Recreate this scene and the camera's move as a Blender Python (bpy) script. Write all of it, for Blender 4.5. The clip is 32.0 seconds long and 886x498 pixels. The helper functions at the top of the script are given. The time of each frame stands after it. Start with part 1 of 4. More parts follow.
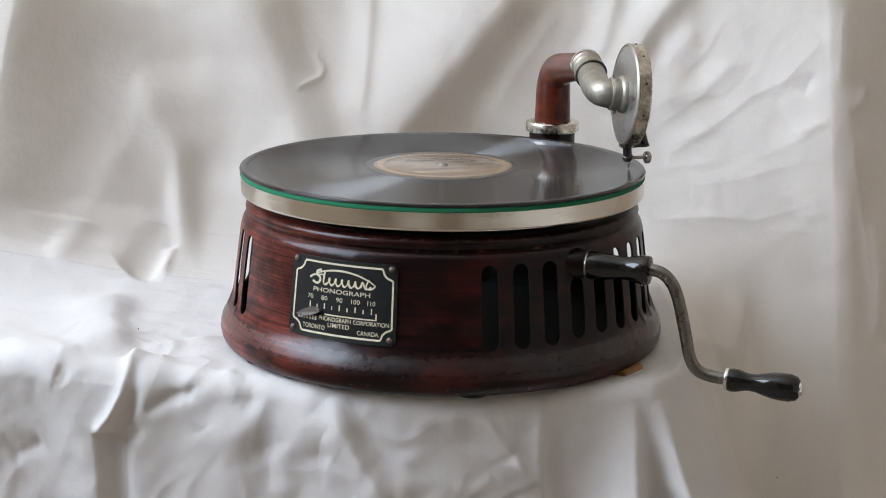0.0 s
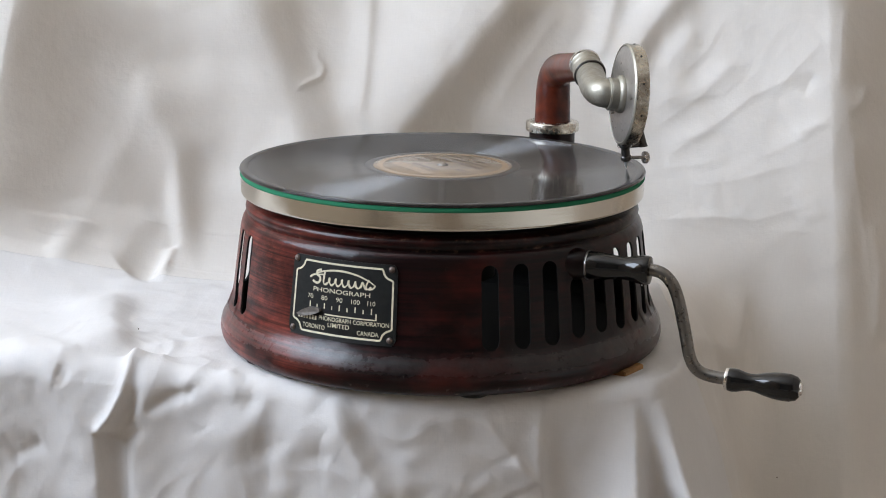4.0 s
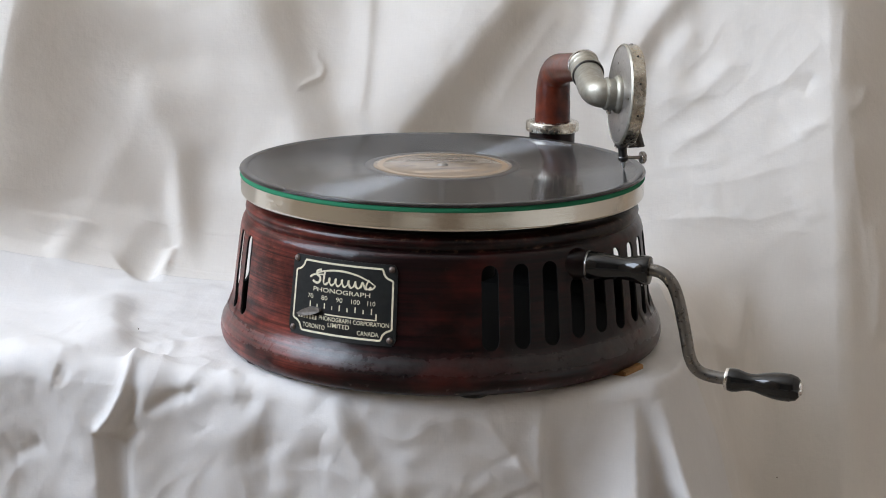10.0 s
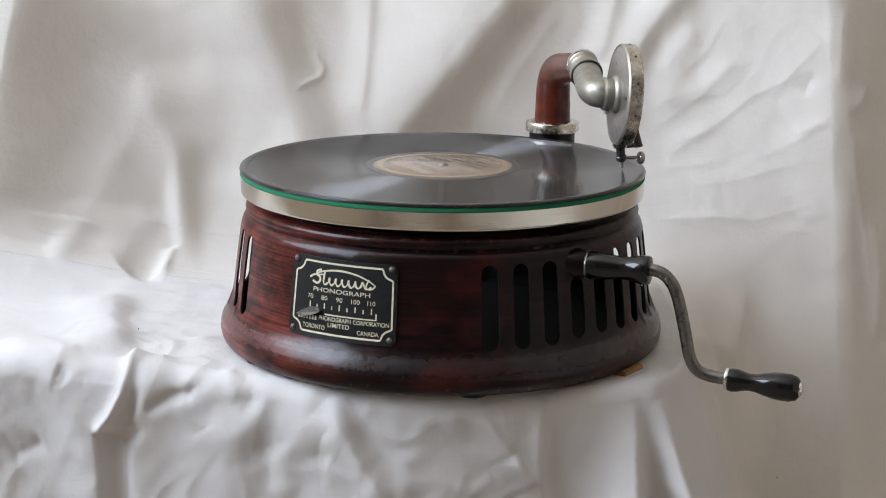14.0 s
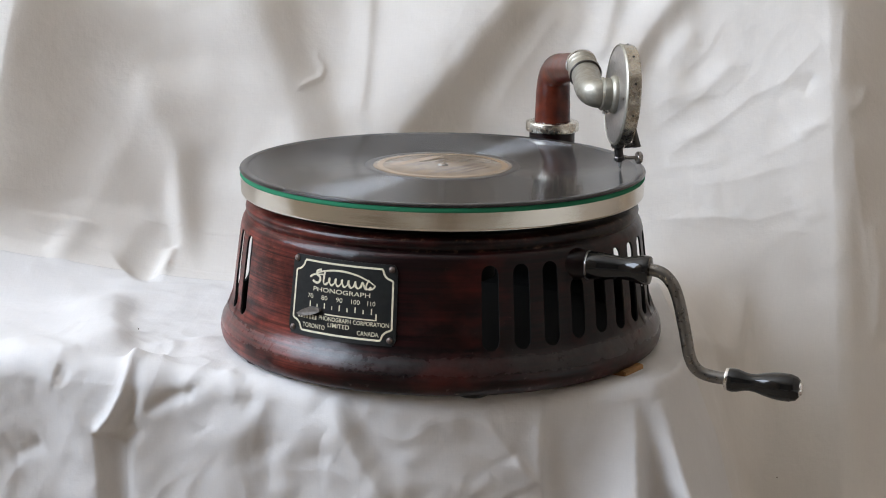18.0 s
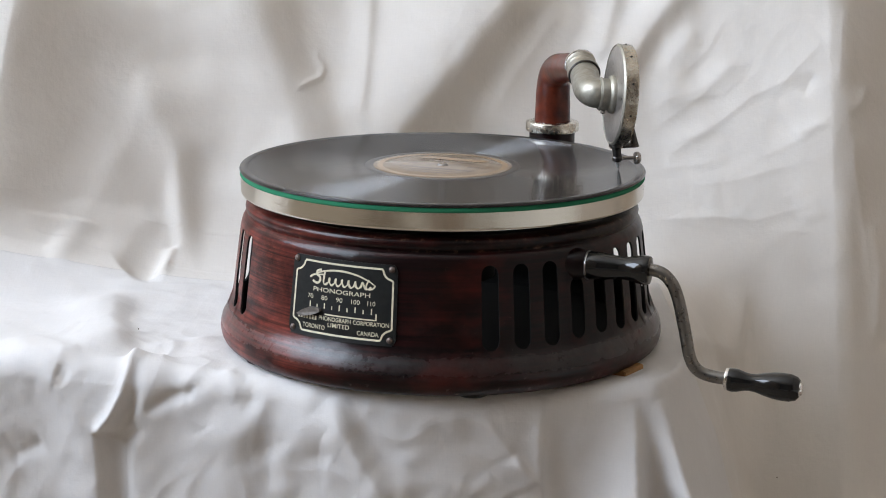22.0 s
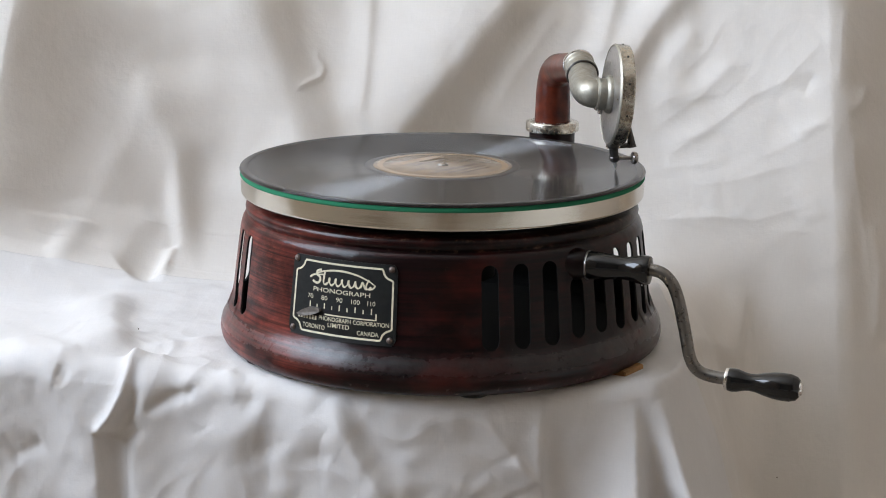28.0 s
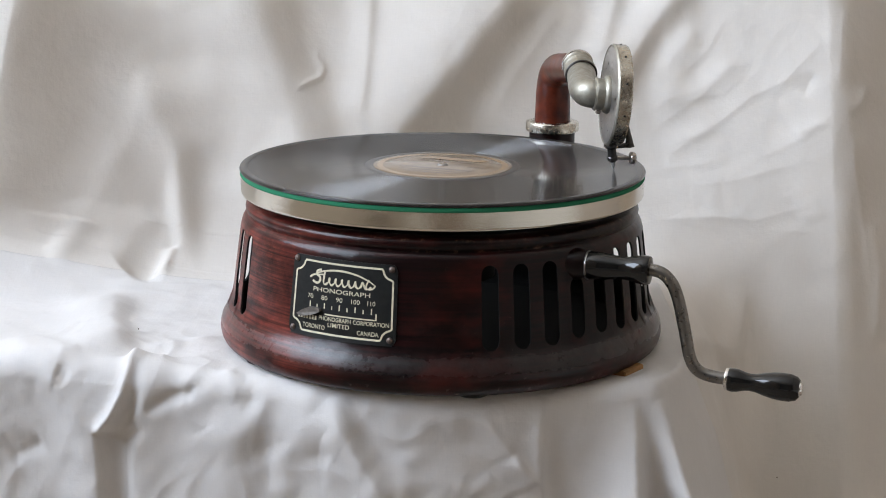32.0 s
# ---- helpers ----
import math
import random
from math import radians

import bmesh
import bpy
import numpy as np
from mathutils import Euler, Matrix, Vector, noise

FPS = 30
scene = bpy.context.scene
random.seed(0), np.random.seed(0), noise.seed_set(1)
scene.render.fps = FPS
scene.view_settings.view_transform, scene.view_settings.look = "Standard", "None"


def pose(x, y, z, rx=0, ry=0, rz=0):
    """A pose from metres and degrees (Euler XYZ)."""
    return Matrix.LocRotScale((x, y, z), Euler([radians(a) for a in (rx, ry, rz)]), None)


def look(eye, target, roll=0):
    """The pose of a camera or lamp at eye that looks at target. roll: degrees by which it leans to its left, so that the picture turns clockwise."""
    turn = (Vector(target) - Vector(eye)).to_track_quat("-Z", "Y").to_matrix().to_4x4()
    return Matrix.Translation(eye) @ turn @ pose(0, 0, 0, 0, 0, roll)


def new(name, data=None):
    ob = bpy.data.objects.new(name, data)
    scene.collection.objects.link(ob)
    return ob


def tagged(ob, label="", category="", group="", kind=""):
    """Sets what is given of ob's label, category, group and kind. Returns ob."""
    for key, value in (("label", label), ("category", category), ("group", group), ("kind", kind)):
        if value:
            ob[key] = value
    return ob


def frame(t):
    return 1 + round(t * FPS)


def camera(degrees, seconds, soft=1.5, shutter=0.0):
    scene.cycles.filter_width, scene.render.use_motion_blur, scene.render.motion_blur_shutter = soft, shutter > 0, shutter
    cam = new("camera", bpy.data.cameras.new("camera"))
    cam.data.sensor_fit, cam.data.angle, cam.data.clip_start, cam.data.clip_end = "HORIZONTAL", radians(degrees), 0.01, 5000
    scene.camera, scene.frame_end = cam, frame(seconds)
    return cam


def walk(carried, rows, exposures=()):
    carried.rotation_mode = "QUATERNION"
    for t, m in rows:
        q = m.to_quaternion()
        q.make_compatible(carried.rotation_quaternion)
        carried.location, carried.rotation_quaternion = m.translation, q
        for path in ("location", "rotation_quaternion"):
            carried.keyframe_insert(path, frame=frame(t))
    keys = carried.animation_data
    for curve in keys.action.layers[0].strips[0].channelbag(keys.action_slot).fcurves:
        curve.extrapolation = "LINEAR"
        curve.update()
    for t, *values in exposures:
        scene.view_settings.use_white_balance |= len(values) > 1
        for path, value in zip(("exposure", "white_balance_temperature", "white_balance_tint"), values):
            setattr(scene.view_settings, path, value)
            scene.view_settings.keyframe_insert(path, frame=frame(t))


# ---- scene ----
cam = camera(27.54, 32.0, soft=1.0, shutter=0.8)
EYE = (0.0, -1.1189, 0.3115)
AIM = (0.0008, -0.0175, 0.0593)
CAMERA_POSE = look(EYE, AIM, 0.645)
walk(cam, [(0.0, CAMERA_POSE), (32.0, CAMERA_POSE)])

# ---- world and light ----
world = bpy.data.worlds.new("daylight")
scene.world = world
world.use_nodes = True
sky = world.node_tree.nodes.new("ShaderNodeTexSky")
sky.sky_type = "NISHITA"
sky.sun_disc = False
sky.sun_elevation = radians(42)
sky.sun_rotation = radians(150)
world.node_tree.links.new(sky.outputs[0], world.node_tree.nodes["Background"].inputs[0])
world.node_tree.nodes["Background"].inputs[1].default_value = 0.12

sun_data = bpy.data.lights.new("sun", "SUN")
sun_data.energy = 2.0
sun_data.angle = radians(0.5)
sun_data.color = (1.0, 0.95, 0.88)
sun = new("sun", sun_data)
sun.matrix_world = look((3, -4, 5), (0, 0, 0))

ROOM_W, ROOM_E, ROOM_S, ROOM_N, ROOM_F, ROOM_C = -1.95, 1.7, -3.6, 0.85, -0.76, 3.0
WIN_Y0, WIN_Y1, WIN_Z0, WIN_Z1 = -1.42, 0.36, 0.70, 2.80

win_data = bpy.data.lights.new("window_daylight", "AREA")
win_data.shape = "RECTANGLE"
win_data.size, win_data.size_y = WIN_Y1 - WIN_Y0, WIN_Z1 - WIN_Z0
win_data.energy = 153
win_data.color = (0.73, 0.82, 0.965)
win = new("window_daylight", win_data)
win.matrix_world = look((ROOM_W - 0.03, (WIN_Y0 + WIN_Y1) / 2, (WIN_Z0 + WIN_Z1) / 2),
                        (1.0, (WIN_Y0 + WIN_Y1) / 2, (WIN_Z0 + WIN_Z1) / 2))
scene.view_settings.exposure = 0.0


# ---- materials ----
def material(name, colour, rough=0.5, metal=0.0, coat=0.0, coat_rough=0.1, spec=0.5):
    m = bpy.data.materials.new(name)
    m.use_nodes = True
    b = m.node_tree.nodes["Principled BSDF"]
    b.inputs["Base Color"].default_value = (*colour, 1)
    b.inputs["Roughness"].default_value = rough
    b.inputs["Metallic"].default_value = metal
    b.inputs["Coat Weight"].default_value = coat
    b.inputs["Coat Roughness"].default_value = coat_rough
    b.inputs["Specular IOR Level"].default_value = spec
    return m, m.node_tree, b


def node(tree, kind, **values):
    n = tree.nodes.new(kind)
    for key, value in values.items():
        n.inputs[key.replace("_", " ")].default_value = value
    return n


def coords(tree, scale=(1, 1, 1)):
    c = tree.nodes.new("ShaderNodeTexCoord")
    m = tree.nodes.new("ShaderNodeMapping")
    m.inputs["Scale"].default_value = scale
    tree.links.new(c.outputs["Object"], m.inputs[0])
    return m.outputs[0]


def noise_tex(tree, at, scale, detail=4.0, rough=0.55):
    n = node(tree, "ShaderNodeTexNoise", Scale=scale, Detail=detail, Roughness=rough)
    tree.links.new(at, n.inputs["Vector"])
    return n.outputs["Fac"]


def ramp(tree, fac, *stops):
    r = tree.nodes.new("ShaderNodeValToRGB")
    e = r.color_ramp.elements
    while len(e) < len(stops):
        e.new(0.5)
    for el, (pos, col) in zip(e, stops):
        el.position = pos
        el.color = (*col, 1) if len(col) == 3 else col
    tree.links.new(fac, r.inputs[0])
    return r.outputs[0]


def grey(a):
    return (a, a, a)


def mix(tree, fac, a, b, blend="MIX"):
    m = tree.nodes.new("ShaderNodeMix")
    m.data_type = "RGBA"
    m.blend_type = blend
    for socket, value in ((m.inputs[0], fac), (m.inputs[6], a), (m.inputs[7], b)):
        if isinstance(value, (int, float)):
            socket.default_value = value
        elif isinstance(value, tuple):
            socket.default_value = (*value, 1)
        else:
            tree.links.new(value, socket)
    return m.outputs[2]


def scaled(tree, value, by):
    n = tree.nodes.new("ShaderNodeMath")
    n.operation = "MULTIPLY"
    n.inputs[1].default_value = by
    tree.links.new(value, n.inputs[0])
    return n.outputs[0]


def bump(tree, b, height, strength, distance, coat=False):
    n = node(tree, "ShaderNodeBump", Strength=strength, Distance=distance)
    tree.links.new(height, n.inputs["Height"])
    tree.links.new(n.outputs[0], b.inputs["Normal"])
    if coat:
        tree.links.new(n.outputs[0], b.inputs["Coat Normal"])
    return n


def cotton(name, low, high):
    m, t, b = material(name, high, 0.95, spec=0.15)
    at = coords(t)
    blot = ramp(t, noise_tex(t, at, 14, 3), (0.3, low), (0.7, high))
    warp = noise_tex(t, coords(t, (1500, 60, 120)), 1.0, 2)
    weft = noise_tex(t, coords(t, (90, 900, 1500)), 1.0, 2)
    thread = mix(t, 0.5, warp, weft)
    col = mix(t, 0.14, blot, ramp(t, thread, (0.3, grey(0.55)), (0.7, grey(1.0))), "MULTIPLY")
    t.links.new(col, b.inputs["Base Color"])
    crumple = noise_tex(t, at, 120, 3, 0.5)
    n1 = node(t, "ShaderNodeBump", Strength=0.30, Distance=0.0018)
    t.links.new(crumple, n1.inputs["Height"])
    ridges = t.nodes.new("ShaderNodeTexNoise")
    ridges.noise_type = "RIDGED_MULTIFRACTAL"
    ridges.inputs["Scale"].default_value = 17
    ridges.inputs["Detail"].default_value = 3
    t.links.new(coords(t, (1.0, 0.7, 0.55)), ridges.inputs["Vector"])
    n0 = node(t, "ShaderNodeBump", Strength=0.26, Distance=0.0024)
    t.links.new(ridges.outputs["Fac"], n0.inputs["Height"])
    t.links.new(n0.outputs[0], n1.inputs["Normal"])
    n2 = node(t, "ShaderNodeBump", Strength=0.34, Distance=0.0004)
    t.links.new(thread, n2.inputs["Height"])
    t.links.new(n1.outputs[0], n2.inputs["Normal"])
    t.links.new(n2.outputs[0], b.inputs["Normal"])
    b.inputs["Sheen Weight"].default_value = 0.08
    # thin cloth lets some light through, a little yellowed
    glow = t.nodes.new("ShaderNodeBsdfTranslucent")
    glow.inputs["Color"].default_value = (0.86, 0.79, 0.69, 1)
    t.links.new(n2.outputs[0], glow.inputs["Normal"])
    thin = t.nodes.new("ShaderNodeMixShader")
    thin.inputs[0].default_value = 0.30
    t.links.new(b.outputs[0], thin.inputs[1])
    t.links.new(glow.outputs[0], thin.inputs[2])
    t.links.new(thin.outputs[0], t.nodes["Material Output"].inputs[0])
    return m


def mahogany(name, low, high, worn=True, grain=(22, 22, 620), coat=0.6, dull_by=1.0):
    """Painted wood grain under old varnish: streaks run round the body."""
    m, t, b = material(name, high, 0.40, coat=coat, coat_rough=0.12, spec=0.08)
    streak = noise_tex(t, coords(t, grain), 1.0, 5, 0.6)
    broad = noise_tex(t, coords(t), 28, 3)
    col = mix(t, ramp(t, streak, (0.40, grey(0.0)), (0.72, grey(1.0))), low, high)
    col = mix(t, ramp(t, broad, (0.34, grey(0.0)), (0.68, grey(0.75))), col, low)
    if worn:
        # redder stretches where the varnish has worn thin
        thin = ramp(t, noise_tex(t, coords(t, (1, 1, 1.8)), 24, 4, 0.6), (0.50, grey(0)), (0.70, grey(0.18)))
        col = mix(t, thin, col, (0.165, 0.024, 0.016))
        # redder towards the window: window light put into the colour, over rubbed patches
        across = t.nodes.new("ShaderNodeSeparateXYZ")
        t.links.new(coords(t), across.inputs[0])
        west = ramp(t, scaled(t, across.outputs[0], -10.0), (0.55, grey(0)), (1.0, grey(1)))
        lit_red = ramp(t, noise_tex(t, coords(t, (1, 1, 1.5)), 34, 5, 0.65), (0.36, grey(0.12)), (0.66, grey(1.0)))
        lit_red = mix(t, 1.0, lit_red, ramp(t, streak, (0.38, grey(0.25)), (0.60, grey(1.0))), "MULTIPLY")
        col = mix(t, mix(t, 1.0, west, lit_red, "MULTIPLY"), col, (0.20, 0.038, 0.026))
        speck = ramp(t, noise_tex(t, coords(t), 620, 2), (0.70, grey(0)), (0.76, grey(1)))
        patch = ramp(t, noise_tex(t, coords(t), 42, 4), (0.52, grey(0)), (0.70, grey(0.30)))
        amount = mix(t, 1.0, speck, patch, "MULTIPLY")
        col = mix(t, amount, col, (0.34, 0.27, 0.22))
        # dust on the foot's ledge, rubbed varnish along the shoulder's edges
        height = t.nodes.new("ShaderNodeSeparateXYZ")
        t.links.new(coords(t), height.inputs[0])
        ledge = ramp(t, scaled(t, height.outputs[2], 10.0), (0.085, grey(0)), (0.15, grey(1)), (0.21, grey(1)), (0.255, grey(0)))
        dusty = ramp(t, mix(t, 0.5, noise_tex(t, coords(t), 55, 5, 0.65), noise_tex(t, coords(t), 420, 3)), (0.47, grey(0.0)), (0.66, grey(0.03)))
        col = mix(t, mix(t, 1.0, ledge, dusty, "MULTIPLY"), col, (0.30, 0.265, 0.255))
        edges = ramp(t, scaled(t, height.outputs[2], 10.0), (0.806, grey(0)), (0.818, grey(1)), (0.830, grey(0.1)), (0.868, grey(0.1)), (0.882, grey(1)), (0.892, grey(0)))
        chips = ramp(t, scaled(t, height.outputs[2], 10.0), (0.0, grey(1)), (0.040, grey(0.8)), (0.065, grey(0)))
        chipped = ramp(t, noise_tex(t, coords(t), 190, 3, 0.6), (0.62, grey(0)), (0.70, grey(0.28)))
        col = mix(t, mix(t, 1.0, chips, chipped, "MULTIPLY"), col, (0.36, 0.30, 0.27))
        rubbed = ramp(t, noise_tex(t, coords(t), 160, 4, 0.7), (0.54, grey(0)), (0.69, grey(0.32)))
        col = mix(t, mix(t, 1.0, edges, rubbed, "MULTIPLY"), col, (0.36, 0.22, 0.15))
    t.links.new(col, b.inputs["Base Color"])
    scuff = noise_tex(t, coords(t), 260, 4, 0.7)
    dull = noise_tex(t, coords(t), 34, 4)
    if worn:
        # old wax gathered on the foot's ledge
        bloom = ramp(t, mix(t, 0.35, noise_tex(t, coords(t), 30, 4, 0.6), scuff), (0.34, grey(0.45)), (0.56, grey(1.0)))
        waxed = mix(t, mix(t, 1.0, ledge, bloom, "MULTIPLY"), grey(coat), grey(1.0))
        t.links.new(waxed, b.inputs["Coat Weight"])
    gloss = mix(t, 0.5, ramp(t, scuff, (0.35, grey(0.04 * dull_by)), (0.74, grey(0.26 * dull_by))),
                ramp(t, dull, (0.3, grey(0.05 * dull_by)), (0.75, grey(0.24 * dull_by))))
    if worn:
        gloss = mix(t, mix(t, 1.0, ledge, bloom, "MULTIPLY"), gloss, grey(0.36))
    t.links.new(gloss, b.inputs["Coat Roughness"])
    crackle = noise_tex(t, coords(t), 900, 3, 0.6)
    wavy = noise_tex(t, coords(t), 75, 2, 0.5)
    wave = node(t, "ShaderNodeBump", Strength=0.22, Distance=0.0022)
    t.links.new(wavy, wave.inputs["Height"])
    last = bump(t, b, mix(t, 0.45, scuff, crackle), 0.26 * dull_by, 0.0006, coat=True)
    t.links.new(wave.outputs[0], last.inputs["Normal"])
    return m


def nickel(name, colour, rough, tarnish, blotch=60, wave=0.0):
    m, t, b = material(name, colour, rough, 1.0)
    at = coords(t)
    n = noise_tex(t, at, blotch, 5, 0.6)
    t.links.new(mix(t, ramp(t, n, (0.45, grey(0)), (0.75, grey(1))), colour, tarnish), b.inputs["Base Color"])
    n2 = noise_tex(t, at, 300, 4, 0.6)
    t.links.new(ramp(t, n2, (0.3, grey(rough * 0.7)), (0.8, grey(rough * 1.7))), b.inputs["Roughness"])
    if wave:
        # shallow dents left by rolling and polishing
        n2 = mix(t, 0.9, n2, noise_tex(t, at, 26, 1, 0.4))
        bump(t, b, n2, 0.5, wave)
    else:
        bump(t, b, n2, 0.06, 0.0003)
    return m


def shellac():
    """Grooved black shellac: the groove walls spread gloss along the radius, the ridges still mirror a little."""
    m, t, b = material("black_shellac", (0.012, 0.011, 0.011), 0.42, coat=0.55, coat_rough=0.11, spec=0.02)
    dust = noise_tex(t, coords(t), 90, 5, 0.6)
    t.links.new(ramp(t, dust, (0.35, (0.008, 0.0075, 0.0075)), (0.8, (0.015, 0.014, 0.0135))), b.inputs["Base Color"])
    tan = t.nodes.new("ShaderNodeTangent")
    tan.direction_type = "RADIAL"
    tan.axis = "Z"
    t.links.new(tan.outputs[0], b.inputs["Tangent"])
    b.inputs["Anisotropic"].default_value = 1.0
    b.inputs["Anisotropic Rotation"].default_value = 0.25
    b.inputs["IOR"].default_value = 1.6
    # louder and quieter rings of the groove
    far = t.nodes.new("ShaderNodeVectorMath")
    far.operation = "LENGTH"
    t.links.new(coords(t), far.inputs[0])
    ring = t.nodes.new("ShaderNodeTexNoise")
    ring.noise_dimensions = "1D"
    ring.inputs["Scale"].default_value = 420
    ring.inputs["Detail"].default_value = 4
    t.links.new(far.outputs["Value"], ring.inputs["W"])
    t.links.new(ramp(t, ring.outputs["Fac"], (0.30, grey(0.40)), (0.70, grey(0.44))), b.inputs["Roughness"])
    groove = node(t, "ShaderNodeBsdfAnisotropic", Roughness=0.23, Anisotropy=0.95, Rotation=0.0)
    groove.inputs["Color"].default_value = (0.046, 0.046, 0.047, 1)
    t.links.new(tan.outputs[0], groove.inputs["Tangent"])
    both = t.nodes.new("ShaderNodeAddShader")
    t.links.new(b.outputs[0], both.inputs[0])
    t.links.new(groove.outputs[0], both.inputs[1])
    t.links.new(both.outputs[0], t.nodes["Material Output"].inputs[0])
    return m


def plain(name, colour, rough, amount=0.25, scale=200, metal=0.0, coat=0.0, relief=0.15):
    m, t, b = material(name, colour, rough, metal, coat)
    n = noise_tex(t, coords(t), scale, 5, 0.6)
    dark = tuple(c * (1 - amount) for c in colour)
    light = tuple(min(1, c * (1 + amount)) for c in colour)
    t.links.new(ramp(t, n, (0.3, dark), (0.7, light)), b.inputs["Base Color"])
    bump(t, b, n, relief, 0.0004)
    return m


COTTON = cotton("white_cotton", (0.76, 0.745, 0.735), (0.82, 0.808, 0.80))
CALICO = cotton("cream_cotton", (0.78, 0.748, 0.705), (0.835, 0.808, 0.77))
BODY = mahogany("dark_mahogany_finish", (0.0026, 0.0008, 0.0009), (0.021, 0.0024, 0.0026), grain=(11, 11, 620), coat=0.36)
TUBE = mahogany("red_mahogany_finish", (0.036, 0.0062, 0.0042), (0.25, 0.048, 0.018), worn=False, grain=(45, 45, 45), coat=0.58, dull_by=0.75)
COLUMN = mahogany("dark_column_finish", (0.004, 0.0010, 0.0010), (0.030, 0.0050, 0.0042), worn=False, grain=(45, 45, 45), coat=0.35, dull_by=1.2)
RIM = nickel("polished_nickel", (0.73, 0.69, 0.61), 0.08, (0.60, 0.56, 0.48), 18, wave=0.005)
RING = nickel("rubbed_nickel", (0.66, 0.63, 0.56), 0.24, (0.50, 0.46, 0.39), 50)
GOOSE = nickel("satin_nickel", (0.36, 0.34, 0.29), 0.47, (0.30, 0.29, 0.24), 40)
BOX_METAL = nickel("worn_nickel", (0.47, 0.45, 0.43), 0.36, (0.43, 0.41, 0.385), 40)
BOX_EDGE = nickel("pitted_nickel", (0.60, 0.57, 0.50), 0.24, (0.17, 0.135, 0.10), 80)
CRANK = nickel("darkened_steel", (0.21, 0.20, 0.185), 0.30, (0.155, 0.145, 0.13), 90)
SPINDLE = nickel("dull_steel", (0.30, 0.29, 0.28), 0.55, (0.2, 0.19, 0.18), 160)
STEEL = nickel("grey_steel", (0.38, 0.36, 0.34), 0.30, (0.33, 0.31, 0.285), 90)
DARK_STEEL = nickel("dark_steel", (0.10, 0.095, 0.09), 0.35, (0.05, 0.045, 0.04), 160)
NEEDLE = nickel("bright_steel", (0.85, 0.84, 0.82), 0.12, (0.7, 0.68, 0.65), 200)
POINT = nickel("needle_steel", (0.88, 0.87, 0.85), 0.42, (0.75, 0.73, 0.70), 200)
SHELLAC = shellac()
FELT = plain("green_felt", (0.012, 0.16, 0.075), 0.95, 0.35, 500, relief=0.4)
PAPER = plain("tan_label_paper", (0.17, 0.115, 0.066), 0.5, 0.25, 90, coat=0.9)
GILT = plain("gilt_print", (0.23, 0.14, 0.065), 0.5, 0.25, 300, coat=0.8)
INK = plain("dark_print", (0.115, 0.08, 0.055), 0.6, 0.3, 300, coat=0.9)
RUNOUT = plain("smooth_shellac", (0.02, 0.018, 0.017), 0.3, 0.3, 120, coat=0.5, relief=0.03)
RUNOUT.node_tree.nodes["Principled BSDF"].inputs["Specular IOR Level"].default_value = 0.1
PLATE = plain("black_enamel", (0.006, 0.0065, 0.006), 0.5, 0.5, 220, coat=0.06)
PLATE.node_tree.nodes["Principled BSDF"].inputs["Specular IOR Level"].default_value = 0.25
CREAM = plain("cream_paint", (0.60, 0.55, 0.40), 0.5, 0.2, 900)
PEWTER = plain("pewter_grey", (0.16, 0.145, 0.13), 0.45, 0.25, 400, metal=0.6)
RIVET = plain("blackened_rivet", (0.13, 0.10, 0.085), 0.42, 0.3, 500, metal=0.5)
EBONY = plain("black_lacquered_wood", (0.004, 0.004, 0.004), 0.10, 0.4, 160, relief=0.02)
RUBBER = plain("black_rubber", (0.012, 0.011, 0.011), 0.8, 0.3, 300)
# near-black: the shade inside the body and the slots is put into the colour
INSIDE = plain("inside_shade_black", (0.003, 0.0026, 0.0025), 0.9, 0.3, 60)
PINE = plain("raw_pine", (0.36, 0.19, 0.07), 0.7, 0.2, 160)
PLASTER = plain("cream_plaster", (0.72, 0.63, 0.52), 0.9, 0.05, 8)
TAN = plain("tan_plaster", (0.42, 0.36, 0.30), 0.9, 0.05, 8)
PANEL = plain("brown_panelling", (0.13, 0.105, 0.08), 0.6, 0.25, 12)
CEILING = plain("white_plaster", (0.80, 0.74, 0.66), 0.9, 0.04, 8)
# for the added panels that brighten the rim's reflection
REFLECTOR = plain("pale_reflector_paint", (0.76, 0.73, 0.67), 0.6, 0.05, 8)
CARPET = plain("brown_carpet", (0.30, 0.245, 0.19), 0.95, 0.25, 60)
OAK = plain("brown_oak", (0.22, 0.15, 0.10), 0.5, 0.35, 20)
WHITE_PAINT = plain("white_gloss_paint", (0.78, 0.77, 0.74), 0.35, 0.03, 20)


# ---- mesh helpers ----
def mesh_object(name, bm, mat, smooth=True):
    me = bpy.data.meshes.new(name)
    bmesh.ops.recalc_face_normals(bm, faces=bm.faces)
    bm.to_mesh(me)
    bm.free()
    me.materials.append(mat)
    if smooth:
        for f in me.polygons:
            f.use_smooth = True
        me.set_sharp_from_angle(angle=radians(38))
    return new(name, me)


def part(name, bm, mat, parent, label="", smooth=True):
    """One mesh part under its thing; the mesh is given in the parent's space."""
    ob = mesh_object(name, bm, mat, smooth)
    ob.parent = parent
    if label:
        tagged(ob, label)
    return ob


def thing(name, label, category, group="", at=(0, 0, 0)):
    ob = new(name)
    ob.empty_display_size = 0.02
    ob.location = at
    return tagged(ob, label, category, group)


